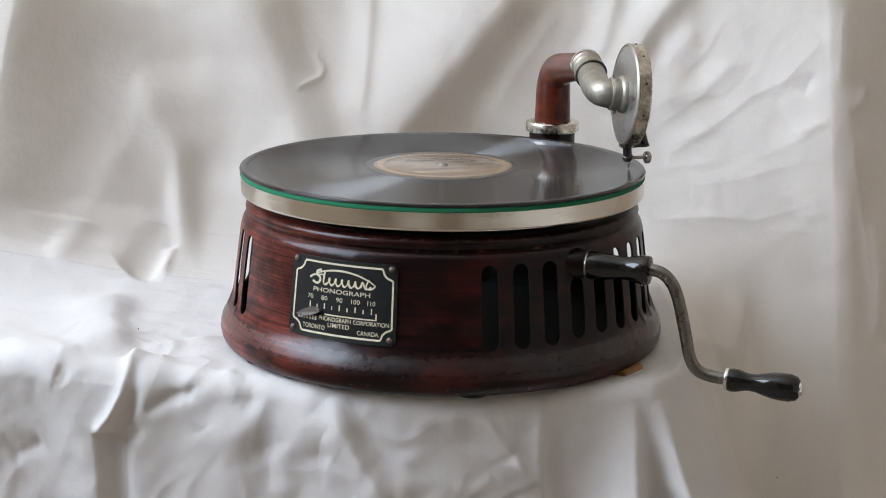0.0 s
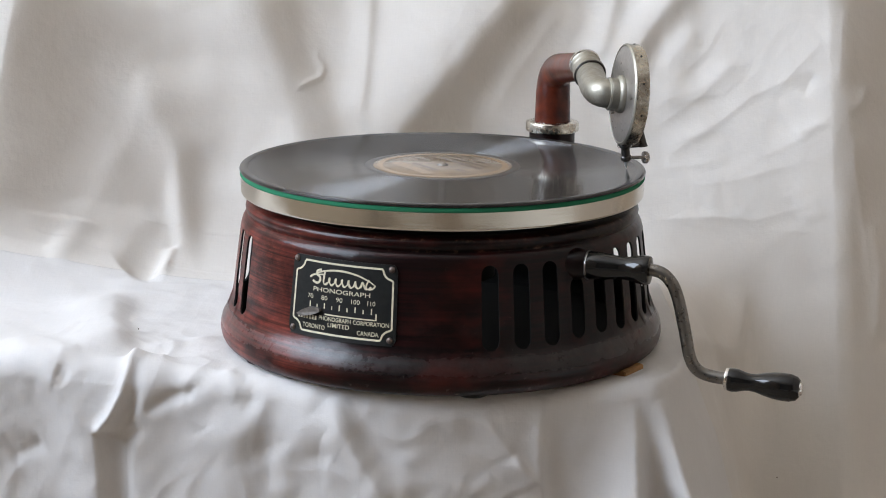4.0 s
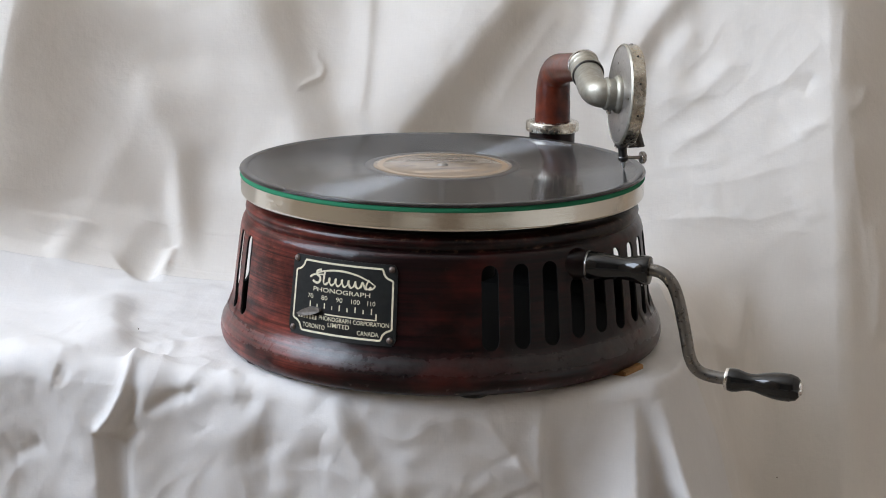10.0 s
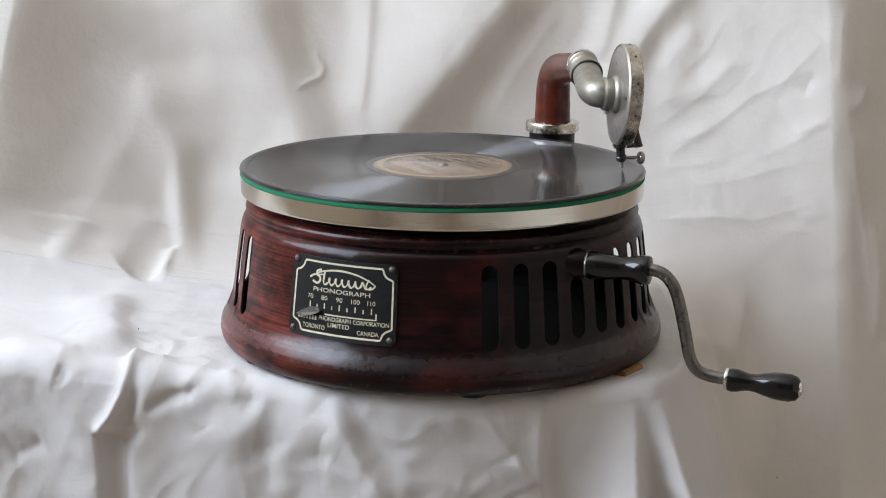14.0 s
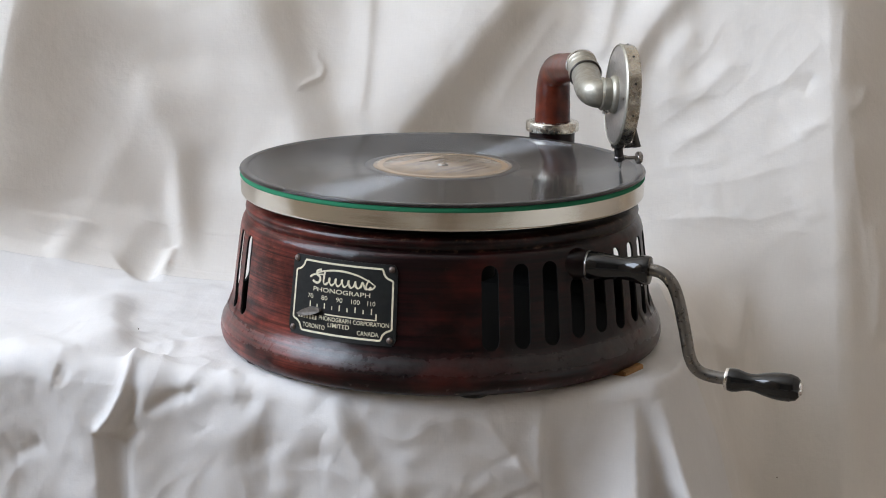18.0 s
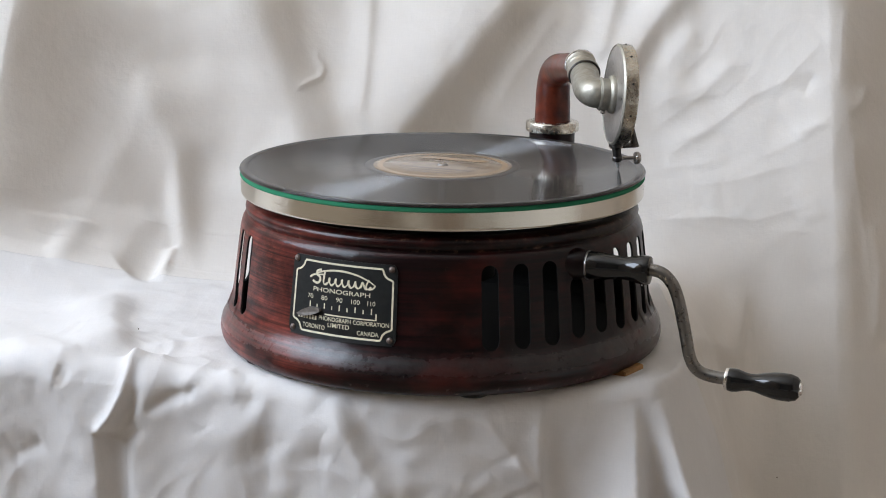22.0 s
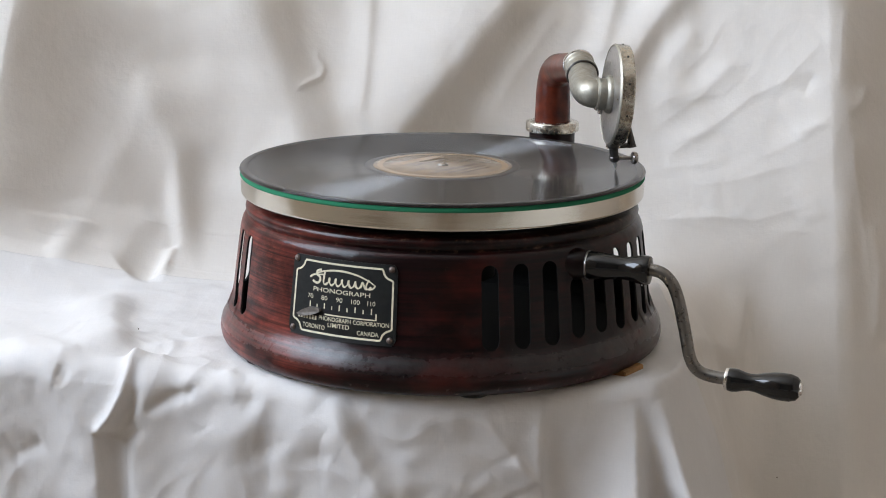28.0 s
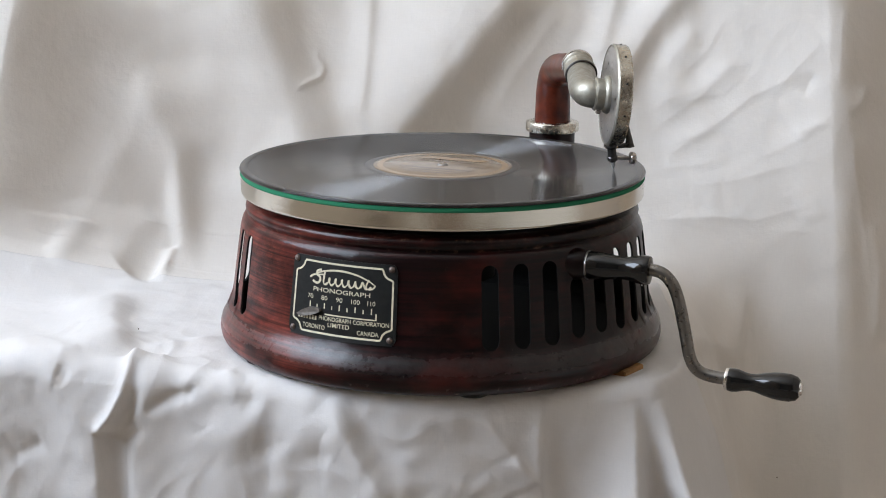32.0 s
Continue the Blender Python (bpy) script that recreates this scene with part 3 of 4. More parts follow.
def creases(u0, u1, v0, v1, count, deep, lie, spread, long, wide):
    """Many small creases in one stretch of the sheet, lying at about the same slant."""
    for _ in range(count):
        cu = crease_rng.uniform(u0, u1)
        cv = crease_rng.uniform(v0, v1)
        slant = radians(crease_rng.gauss(lie, spread))
        half = long * crease_rng.uniform(0.4, 1.2)
        bend = crease_rng.uniform(-0.25, 0.25) * half
        du, dv = math.cos(slant) * half, math.sin(slant) * half
        w = wide * crease_rng.uniform(0.6, 1.5)
        fold([(cu - du, cv - dv), (cu - dv * 0.2 + bend, cv + bend), (cu + du, cv + dv)], w * 1.7, w,
             deep * crease_rng.choice((1, 1, -1)) * w * crease_rng.uniform(0.5, 1.2), 0.45, 1.35)


creases(-0.33, -0.02, -0.33, -0.19, 50, 0.13, 75, 30, 0.016, 0.0030)
creases(-0.10, 0.12, -0.37, -0.28, 26, 0.18, 85, 28, 0.022, 0.0032)
creases(-0.33, -0.14, -0.16, 0.05, 20, 0.16, 60, 40, 0.014, 0.0040)
creases(0.10, 0.29, 0.03, 0.26, 34, 0.10, 40, 14, 0.034, 0.0026)
creases(0.17, 0.29, -0.17, 0.03, 8, 0.08, 70, 30, 0.030, 0.0060)
creases(-0.30, 0.10, 0.08, 0.26, 16, 0.08, 80, 20, 0.024, 0.0045)
creases(-0.33, 0.12, -0.40, -0.19, 70, 0.24, 72, 35, 0.013, 0.0017)


def build_sheet():
    # closer rows where the sheet shows
    along_u = np.concatenate([np.linspace(-0.56, -0.37, 50)[:-1], np.linspace(-0.37, 0.36, 660), np.linspace(0.36, 0.50, 40)[1:]])
    along_v = np.concatenate([np.linspace(-0.62, -0.41, 60)[:-1], np.linspace(-0.41, 0.27, 620), np.linspace(0.27, 0.44, 50)[1:]])
    nu, nv = len(along_u), len(along_v)
    u, v = np.meshgrid(along_u, along_v)
    base = sheet_base(u, v)
    du = np.gradient(base, axis=1)
    dv = np.gradient(base, axis=0)
    n = np.cross(du, dv)
    n /= np.linalg.norm(n, axis=2, keepdims=True) + 1e-12
    h = np.zeros(u.shape)
    us, vs = u[0], v[:, 0]
    for line, left, right, height, taper, crest in SHEET_FOLDS:
        reach = 3.2 * max(left, right)
        i0, i1 = np.searchsorted(us, (line[:, 0].min() - reach, line[:, 0].max() + reach))
        j0, j1 = np.searchsorted(vs, (line[:, 1].min() - reach, line[:, 1].max() + reach))
        if i1 > i0 and j1 > j0:
            h[j0:j1, i0:i1] += ridge_height(u[j0:j1, i0:i1], v[j0:j1, i0:i1], line, left, right, height, taper, crest)
    small = np.array([noise.noise((a * 16, b * 16, 0.3)) * 0.0022 + noise.noise((a * 45 + b * 20, b * 30 - a * 12, 3.1)) * 0.0009
                      for a, b in zip(u.ravel(), v.ravel())]).reshape(u.shape)
    h += small * np.where(u < 0.15, 1 - 0.5 * np.clip((-0.19 - v) / 0.04, 0, 1), 1.0)
    # fine rumples where the cloth was handled, sharper along the creases
    drop = np.clip((-0.10 - v) / 0.06, 0, 1) * (u < 0.17) + 0.15 * (v > -0.10) + 0.12 * (u >= 0.17)
    rumple = np.array([1 - 2 * abs(noise.noise((a * 30 + 2 * noise.noise((a * 20, b * 20, 5)), b * 14, 7.7)))
                       + 0.6 * noise.noise((a * 70, b * 55, 1.7)) for a, b in zip(u.ravel(), v.ravel())]).reshape(u.shape)
    h += 0.0011 * drop * rumple
    # pressed flat under the feet
    flat = np.clip((np.hypot(base[..., 0], base[..., 1]) - 0.128) / 0.03, 0, 1)
    h *= np.where((base[..., 2] > -0.0023) & (base[..., 2] < 0.003), flat * flat * (3 - 2 * flat), 1.0)
    # the right-hand edge hangs back from the window
    turn = np.clip(u - 0.289, 0, None)
    pos = base + n * h[..., None]
    pos[..., 1] += 0.9 * turn ** 2 / (turn + 0.012)
    floor_z = ROOM_F + 0.004
    pos[..., 2] = np.maximum(pos[..., 2], floor_z)
    pos[..., 1] = np.minimum(pos[..., 1], ROOM_N - 0.01)
    idx = np.arange(nu * nv).reshape(nv, nu)
    quads = np.stack([idx[:-1, :-1], idx[:-1, 1:], idx[1:, 1:], idx[1:, :-1]], -1)
    # the hung cloth ends in a hem on the table and passes behind its corner
    cu, cv = u[:-1, :-1], v[:-1, :-1]
    hung = (cv > -0.012) | (cu > 0.156)
    cloth("bed_sheet", pos, quads[~hung], COTTON, "creased white cotton sheet draped over the table", "sheet")
    # it goes on a little way beneath the other
    beneath = np.minimum(np.clip((-0.012 - v) / 0.010, 0, 1), np.clip((0.156 - u) / 0.010, 0, 1))
    hung = (cv > -0.022) | (cu > 0.146)
    cloth("backdrop_sheet", pos - 0.003 * n * beneath[..., None], quads[hung], CALICO, "cream cotton sheet hung in folds behind the gramophone", "sheet")


def cloth(name, pos, quads, mat, label, category):
    used, faces = np.unique(quads.reshape(-1), return_inverse=True)
    me = bpy.data.meshes.new(name)
    me.from_pydata(pos.reshape(-1, 3)[used].tolist(), [], faces.reshape(-1, 4).tolist())
    me.materials.append(mat)
    me.polygons.foreach_set("use_smooth", [True] * len(me.polygons))
    ob = new(name, me)
    solid = ob.modifiers.new("thickness", "SOLIDIFY")
    solid.thickness = 0.0006
    solid.offset = -1
    return tagged(ob, label, category)


build_sheet()


# ---- the gramophone ----
gramophone = thing("gramophone", "antique dark mahogany table gramophone with nickel fittings on a sheet", "gramophone")

WALL_Z = (0.018, 0.0225, 0.0265, 0.031, 0.038, 0.068, 0.0735, 0.0755)
WALL_R = (0.1375, 0.1350, 0.1328, 0.1316, 0.1311, 0.1272, 0.1264, 0.1259)


def wall_radius(z):
    return float(np.interp(z, WALL_Z, WALL_R))


def on_wall(a, z, out=0.0):
    """A point of the wall at a degrees from the front, towards the crank."""
    r = wall_radius(z) + out
    return Vector((r * math.sin(radians(a)), -r * math.cos(radians(a)), z))


SLOT_STEP, SLOT_HALF = 8.4, 2.25
SLOT_LOW, SLOT_HIGH = 0.0256, 0.0743


def wall_cells():
    """The wall round the body: sixteen slots to either side of the plate, plain stretches between."""
    cells = [(8.3 + SLOT_STEP * k, 8.3 + SLOT_STEP * (k + 1), k) for k in range(10)]
    cells += [(92.3, 95.0, None)]
    cells += [(95.0 + SLOT_STEP * k, 95.0 + SLOT_STEP * (k + 1), 10 + k) for k in range(6)]
    cells += [(145.4 + 7.1 * k, 145.4 + 7.1 * (k + 1), None) for k in range(2)]
    cells += [(159.6 + SLOT_STEP * k, 159.6 + SLOT_STEP * (k + 1), 16 + k) for k in range(14)]
    cells += [(277.2, 281.4, None)]
    cells += [(281.4 + SLOT_STEP * k, 281.4 + SLOT_STEP * (k + 1), 30 + k) for k in range(2)]
    cells += [(298.2 + 8.7625 * k, 298.2 + 8.7625 * (k + 1), None) for k in range(8)]
    return cells


from collections import Counter


def build_body():
    bm = bmesh.new()
    z0, z1 = 0.0195, 0.0755
    cells = wall_cells()
    round_az = [a + (b - a) * i / 6 for a, b, _ in cells for i in range(6)]
    grid = {}

    def vert(a, z, r=None):
        key = (round((a % 360) * 100) % 36000, round(z * 1e6))
        if key not in grid:
            rr = wall_radius(z) if r is None else r
            grid[key] = bm.verts.new((rr * math.sin(radians(a)), -rr * math.cos(radians(a)), z))
        return grid[key]

    def band(profile):
        for (ra, za), (rb, zb) in zip(profile, profile[1:]):
            for a, b in zip(round_az, round_az[1:] + round_az[:1]):
                bm.faces.new((vert(a, za, ra), vert(b, za, ra), vert(b, zb, rb), vert(a, zb, rb)))

    foot = [(0.128, 0.0009), (0.1335, 0.0), (0.1355, 0.0004), (0.1378, 0.0022), (0.1393, 0.0050), (0.1400, 0.0085), (0.1397, 0.0120),
            (0.1388, 0.0155), (wall_radius(z0), z0)]
    head = [(0.1259, 0.0755), (0.1254, 0.0772), (0.1246, 0.0788), (0.1236, 0.0799), (0.1227, 0.0806), (0.1221, 0.0810), (0.1220, 0.0815), (0.1226, 0.0823), (0.1232, 0.0836),
            (0.1234, 0.0851), (0.1231, 0.0866), (0.1223, 0.0879), (0.1206, 0.0888), (0.1120, 0.0890), (0.1115, 0.0870)]
    band(foot)
    band(head)
    rows = 10
    zs = [z0 + (z1 - z0) * k / rows for k in range(rows + 1)]
    for left, right, slot in cells:
        step = (right - left) / 6
        mid = (left + right) / 2
        if slot is None:
            for i in range(6):
                a, b = left + step * i, left + step * (i + 1)
                for za, zb in zip(zs, zs[1:]):
                    bm.faces.new((vert(a, za), vert(b, za), vert(b, zb), vert(a, zb)))
            continue
        low, high = SLOT_LOW, SLOT_HIGH
        if slot in (3, 4):
            low, high = 0.0272, 0.0628
        half_m = radians(SLOT_HALF) * 0.129
        outer = [(left + step * i, z0) for i in range(6)] + [(right, z) for z in zs[:-1]]
        outer += [(right - step * i, z1) for i in range(6)] + [(left, z) for z in zs[:0:-1]]
        inner = []
        for i in range(6):
            t = math.pi * (1 + i / 6)
            inner.append((mid + SLOT_HALF * math.cos(t), low + half_m + half_m * math.sin(t)))
        for k in range(rows):
            inner.append((mid + SLOT_HALF, low + half_m + (high - low - 2 * half_m) * k / rows))
        for i in range(6):
            t = math.pi * i / 6
            inner.append((mid + SLOT_HALF * math.cos(t), high - half_m + half_m * math.sin(t)))
        for k in range(rows):
            inner.append((mid - SLOT_HALF, high - half_m - (high - low - 2 * half_m) * k / rows))
        m = len(outer)
        for k in range(m):
            j = (k + 1) % m
            mo, mj = outer[k], outer[j]
            ik, ij = inner[k], inner[j]
            lk = (0.75 * ik[0] + 0.25 * mo[0], 0.75 * ik[1] + 0.25 * mo[1])
            lj = (0.75 * ij[0] + 0.25 * mj[0], 0.75 * ij[1] + 0.25 * mj[1])
            bm.faces.new((vert(*mo), vert(*mj), vert(*lj), vert(*lk)))
            bm.faces.new((vert(*lk), vert(*lj), vert(*ij), vert(*ik)))
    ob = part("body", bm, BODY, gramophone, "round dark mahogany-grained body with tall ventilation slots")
    # crisp edges round the slots
    uses = Counter(key for f in ob.data.polygons for key in f.edge_keys)
    for e in ob.data.edges:
        if uses[e.key] == 1:
            e.use_edge_sharp = True
    solid = ob.modifiers.new("wall", "SOLIDIFY")
    solid.thickness = 0.0012
    solid.offset = -1
    # inner wall and slot edges carry the interior's shade as near-black
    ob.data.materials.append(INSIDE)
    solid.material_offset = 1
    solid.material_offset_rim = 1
    return ob


build_body()
part("bottom_plate", lathe([(0, 0.0010), (0.1285, 0.0010), (0.1285, 0.0022), (0, 0.0022)], 96), INSIDE, gramophone, "bottom plate, near-black for the shade inside the body")
part("motor_deck", lathe([(0, 0.0855), (0.112, 0.0855), (0.1175, 0.0862), (0.1175, 0.0845), (0, 0.0845)], 96), INSIDE, gramophone, "motor deck, near-black for the shade inside the body")
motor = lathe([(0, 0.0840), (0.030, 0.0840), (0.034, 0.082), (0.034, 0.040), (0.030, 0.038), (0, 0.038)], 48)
part("motor_housing", motor, INSIDE, gramophone, "spring motor housing, near-black for the shade inside the body")
for a in (-60.0, 8.5, 120.0, 200.0):
    p = Vector((0.1255 * math.sin(radians(a)), -0.1255 * math.cos(radians(a)), -0.0018))
    part("foot", lathe([(0, 0), (0.008, 0), (0.0092, 0.0008), (0.0092, 0.0022), (0.007, 0.0030), (0, 0.0030)], 24, axis=Matrix.Translation(p)), RUBBER, gramophone, "black rubber foot")

# turntable
turntable = part("turntable", lathe([(0, 0.0950), (0.120, 0.0950), (0.1250, 0.0940), (0.1258, 0.0942), (0.1262, 0.0948), (0.1263, 0.0953), (0.1263, 0.0957), (0.1263, 0.1048),
                                     (0.1250, 0.1048), (0, 0.1048)], 160), RIM, gramophone, "polished nickel turntable rim")
part("felt_mat", lathe([(0.0040, 0.1048), (0.1262, 0.1048), (0.1267, 0.1054), (0.1267, 0.1070), (0.1261, 0.1076), (0.0040, 0.1076)], 160), FELT, turntable, "green felt mat")
part("spindle", lathe([(0.0036, 0.1045), (0.0036, 0.1094), (0.0030, 0.1101), (0.0015, 0.1104), (0, 0.1105)], 32), SPINDLE, turntable, "worn steel spindle")
# the spindle's highlight is put into a lighter tip
part("spindle_tip", lathe([(0.0024, 0.1102), (0.0020, 0.1106), (0.0010, 0.1109), (0, 0.1110)], 24), STEEL, turntable, "lighter tip for the glint on the spindle")
part("shaft", lathe([(0.006, 0.0860), (0.006, 0.0950)], 24), STEEL, turntable)

# nameplate
PLATE_A, PLATE_Z = -28.0, 0.0495


def on_plate(a, b, out):
    """A point a, b metres from the plate's middle, out metres above the wall."""
    return on_wall(PLATE_A + math.degrees(a / 0.129), PLATE_Z + b, out)


def plate_shape(outline, low, high, name, mat, parent, label=""):
    """A flat outline wrapped on the wall, with thickness."""
    bm = bmesh.new()
    top = [bm.verts.new(on_plate(a, b, high)) for a, b in outline]
    bot = [bm.verts.new(on_plate(a, b, low)) for a, b in outline]
    bm.faces.new(top)
    for i in range(len(outline)):
        j = (i + 1) % len(outline)
        bm.faces.new((top[i], bot[i], bot[j], top[j]))
    return part(name, bm, mat, parent, label, smooth=False)


def plate_strip(line, width, low, high, bm):
    """A painted line of some width along points on the plate."""
    n = len(line)
    rows = []
    for i, (a, b) in enumerate(line):
        p, q = line[max(i - 1, 0)], line[min(i + 1, n - 1)]
        d = Vector((q[0] - p[0], q[1] - p[1])).normalized()
        w = width(i / (n - 1)) if callable(width) else width
        rows.append([bm.verts.new(on_plate(a + s * w / 2 * -d.y, b + s * w / 2 * d.x, o)) for s, o in ((-1, low), (-1, high), (1, high), (1, low))])
    for p, q in zip(rows, rows[1:]):
        for k in range(3):
            bm.faces.new((p[k], p[k + 1], q[k + 1], q[k]))


def subdivide_line(pts, size=0.002):
    out = []
    for p, q in zip(pts, pts[1:]):
        k = max(1, int(math.hypot(q[0] - p[0], q[1] - p[1]) / size))
        out += [(p[0] + (q[0] - p[0]) * i / k, p[1] + (q[1] - p[1]) * i / k) for i in range(k)]
    return out + [pts[-1]]


def arc(cx, cy, r, a0, a1, n=6):
    return [(cx + r * math.cos(radians(a0 + (a1 - a0) * i / n)), cy + r * math.sin(radians(a0 + (a1 - a0) * i / n))) for i in range(n + 1)]


PX0, PX1, PZ0, PZ1 = -0.0318, 0.0380, -0.0218, 0.0245
bm = bmesh.new()
cols = [PX0 + (PX1 - PX0) * i / 28 for i in range(29)]
rws = [PZ0 + (PZ1 - PZ0) * i / 12 for i in range(13)]
top = {}
for i, a in enumerate(cols):
    for j, b in enumerate(rws):
        aa, bb = a, b
        if i in (0, 28) and j in (0, 12):
            aa += 0.0012 if i == 0 else -0.0012
            bb += 0.0012 if j == 0 else -0.0012
        top[i, j] = bm.verts.new(on_plate(aa, bb, 0.0007))
for i in range(28):
    for j in range(12):
        bm.faces.new((top[i, j], top[i + 1, j], top[i + 1, j + 1], top[i, j + 1]))
nameplate = part("nameplate", bm, PLATE, gramophone, "black enamelled nameplate with cream lettering and a speed scale", smooth=False)
solid = nameplate.modifiers.new("thickness", "SOLIDIFY")
solid.thickness, solid.offset = 0.0009, -1

for a, b in ((-0.0290, 0.0218), (0.0345, 0.0218), (-0.0285, -0.0185), (0.0345, -0.0185)):
    p = on_plate(a, b, 0.0005)
    q = on_plate(a, b, 0.0030)
    part("rivet", lathe([(0.0019, 0), (0.0019, 0.0006), (0.0013, 0.0014), (0, 0.0018)], 16, axis=along(p, q)), RIVET, nameplate, "small round rivet")

L0, L1, B0, B1, NR = -0.0287, 0.0355, -0.0190, 0.0218, 0.0068
edge = ([(L0, B0 + NR)] + [(L0, B1 - NR)] + arc(L0, B1, NR * 0.9, -80, -10, 5) + [(L0 + NR, B1), (L1 - NR, B1)] + arc(L1, B1, NR * 0.9, 190, 260, 5)
        + [(L1, B1 - NR), (L1, B0 + NR)] + arc(L1, B0, NR * 0.9, 100, 170, 5) + [(L1 - NR, B0), (L0 + NR, B0)] + arc(L0, B0, NR * 0.9, 10, 80, 5) + [(L0, B0 + NR)])
bm = bmesh.new()
plate_strip(subdivide_line(edge), 0.0011, 0.0006, 0.00080, bm)
part("border_line", bm, CREAM, nameplate, "cream painted border with notched corners", smooth=False)


def lettering(text, a0, a1, b, height, bold=0.0, lean=0.0):
    """Words in cream paint on the plate, from a0 to a1 along it, standing on b."""
    cu = bpy.data.curves.new("lettering", "FONT")
    cu.body = text
    cu.offset = bold
    tmp = new("lettering", cu)
    me = bpy.data.meshes.new_from_object(tmp.evaluated_get(bpy.context.evaluated_depsgraph_get()))
    bpy.data.objects.remove(tmp)
    xs = [v.co.x for v in me.vertices]
    ys = [v.co.y for v in me.vertices]
    x0, x1, y1 = min(xs), max(xs), max(ys)
    for v in me.vertices:
        yy = v.co.y / y1 * height
        v.co = on_plate(a0 + (v.co.x - x0) / (x1 - x0) * (a1 - a0) + lean * yy, b + yy, 0.00085)
    me.materials.append(CREAM)
    ob = new("lettering", me)
    ob.parent = nameplate
    return ob


lettering("PHONOGRAPH", -0.0150, 0.0222, 0.0050, 0.0025, 0.006)
for word, at, w in (("70", -0.0168, 0.0044), ("80", -0.0069, 0.0046), ("90", 0.0031, 0.0046), ("100", 0.0134, 0.0060), ("110", 0.0231, 0.0052)):
    lettering(word, at - w * 0.45, at + w * 0.45, 0.0004, 0.0026, 0.0)
lettering("PHONOGRAPH", -0.0097, 0.0111, -0.0111, 0.0024, 0.008)
lettering("CORPORATION", 0.0125, 0.0340, -0.0111, 0.0024, 0.008)
lettering("LIMITED", -0.0035, 0.0103, -0.0146, 0.0025, 0.008)
lettering("TORONTO", -0.0211, -0.0055, -0.0168, 0.0026, 0.008)
lettering("CANADA.", 0.0152, 0.0285, -0.0170, 0.0026, 0.008)
# plain bars stand in for one word of the line
bm = bmesh.new()
for k in range(7):
    a = -0.0247 + k * 0.0020
    plate_strip([(a, -0.0106), (a + 0.0013, -0.0106)], 0.0024, 0.0006, 0.00085, bm)
part("lettering_bars", bm, CREAM, nameplate, "cream bars in place of one word of lettering", smooth=False)

# script emblem as plain strokes in an almond-shaped flourish
bm = bmesh.new()
sweep = [(-0.0175, 0.0125), (-0.0120, 0.0158), (-0.0040, 0.0178), (0.0050, 0.0182), (0.0140, 0.0168), (0.0210, 0.0142), (0.0250, 0.0118)]
plate_strip([(p.x, p.y) for p in smooth_path([(a, b, 0) for a, b in sweep], 6)], lambda s: 0.0004 + 0.0007 * math.sin(math.pi * s), 0.0006, 0.00085, bm)
part("emblem_flourish", bm, CREAM, nameplate, "cream curved flourish", smooth=False)
bm = bmesh.new()
wave = [(-0.0100, 0.0176), (-0.0128, 0.0168), (-0.0134, 0.0148), (-0.0112, 0.0134), (-0.0108, 0.0112), (-0.0130, 0.0096), (-0.0160, 0.0108)]
plate_strip([(p.x, p.y) for p in smooth_path([(a, b, 0) for a, b in wave], 6)], 0.0013, 0.0006, 0.00085, bm)
plate_strip([(p.x, p.y) for p in smooth_path([(-0.0182, 0.0124, 0), (-0.0160, 0.0140, 0), (-0.0120, 0.0146, 0), (-0.0078, 0.0150, 0)], 6)], 0.0009, 0.0006, 0.00085, bm)
wave = [(-0.0078, 0.0166)]
for k in range(6):
    a = -0.0078 + k * 0.0043
    wave += [(a - 0.0006, 0.0108), (a + 0.0008, 0.0095), (a + 0.0026, 0.0110), (a + 0.0034, 0.0134)]
wave += [(0.0190, 0.0100), (0.0206, 0.0096), (0.0226, 0.0110)]
plate_strip([(p.x, p.y) for p in smooth_path([(a, b, 0) for a, b in wave], 5)], lambda s: 0.0010 + 0.0003 * math.sin(90 * s), 0.0006, 0.00085, bm)
plate_strip([(p.x, p.y) for p in smooth_path([(0.0212, 0.0152, 0), (0.0196, 0.0120, 0), (0.0200, 0.0098, 0), (0.0232, 0.0100, 0), (0.0252, 0.0122, 0)], 5)], 0.0009, 0.0006, 0.00085, bm)
part("emblem", bm, CREAM, nameplate, "cream brush strokes of an emblem", smooth=False)

# speed scale: ticks, slot and lever
bm = bmesh.new()
for k in range(9):
    a = -0.0166 + k * 0.00500
    plate_strip([(a, -0.0045), (a, -0.0012 - (0.0012 if k % 2 else 0.0))], 0.0007, 0.0006, 0.00085, bm)
part("scale_ticks", bm, CREAM, nameplate, "cream scale ticks", smooth=False)
bm = bmesh.new()
plate_strip(subdivide_line([(0.0262, -0.0040), (0.0262, -0.0076), (-0.0060, -0.0076)]), 0.0008, 0.0006, 0.00085, bm)
part("slot_border", bm, CREAM, nameplate, "cream line round the lever slot", smooth=False)
# the lever slot's shade, laid on as a near-black strip
bm = bmesh.new()
plate_strip(subdivide_line([(-0.0200, -0.0061), (0.0258, -0.0061)]), 0.0027, 0.0006, 0.00083, bm)
part("lever_slot", bm, INSIDE, nameplate, "dark slot of the speed lever", smooth=False)
leaf = smooth_path([(-0.0242, -0.0092, 0), (-0.0205, -0.0066, 0), (-0.0150, -0.0043, 0), (-0.0095, -0.0042, 0), (-0.0080, -0.0054, 0), (-0.0105, -0.0074, 0),
                    (-0.0160, -0.0092, 0), (-0.0215, -0.0102, 0), (-0.0242, -0.0092, 0)], 4)[:-1]
plate_shape([(p.x, p.y) for p in leaf], 0.0016, 0.0034, "speed_lever", PEWTER, nameplate, "leaf-shaped grey metal speed lever")

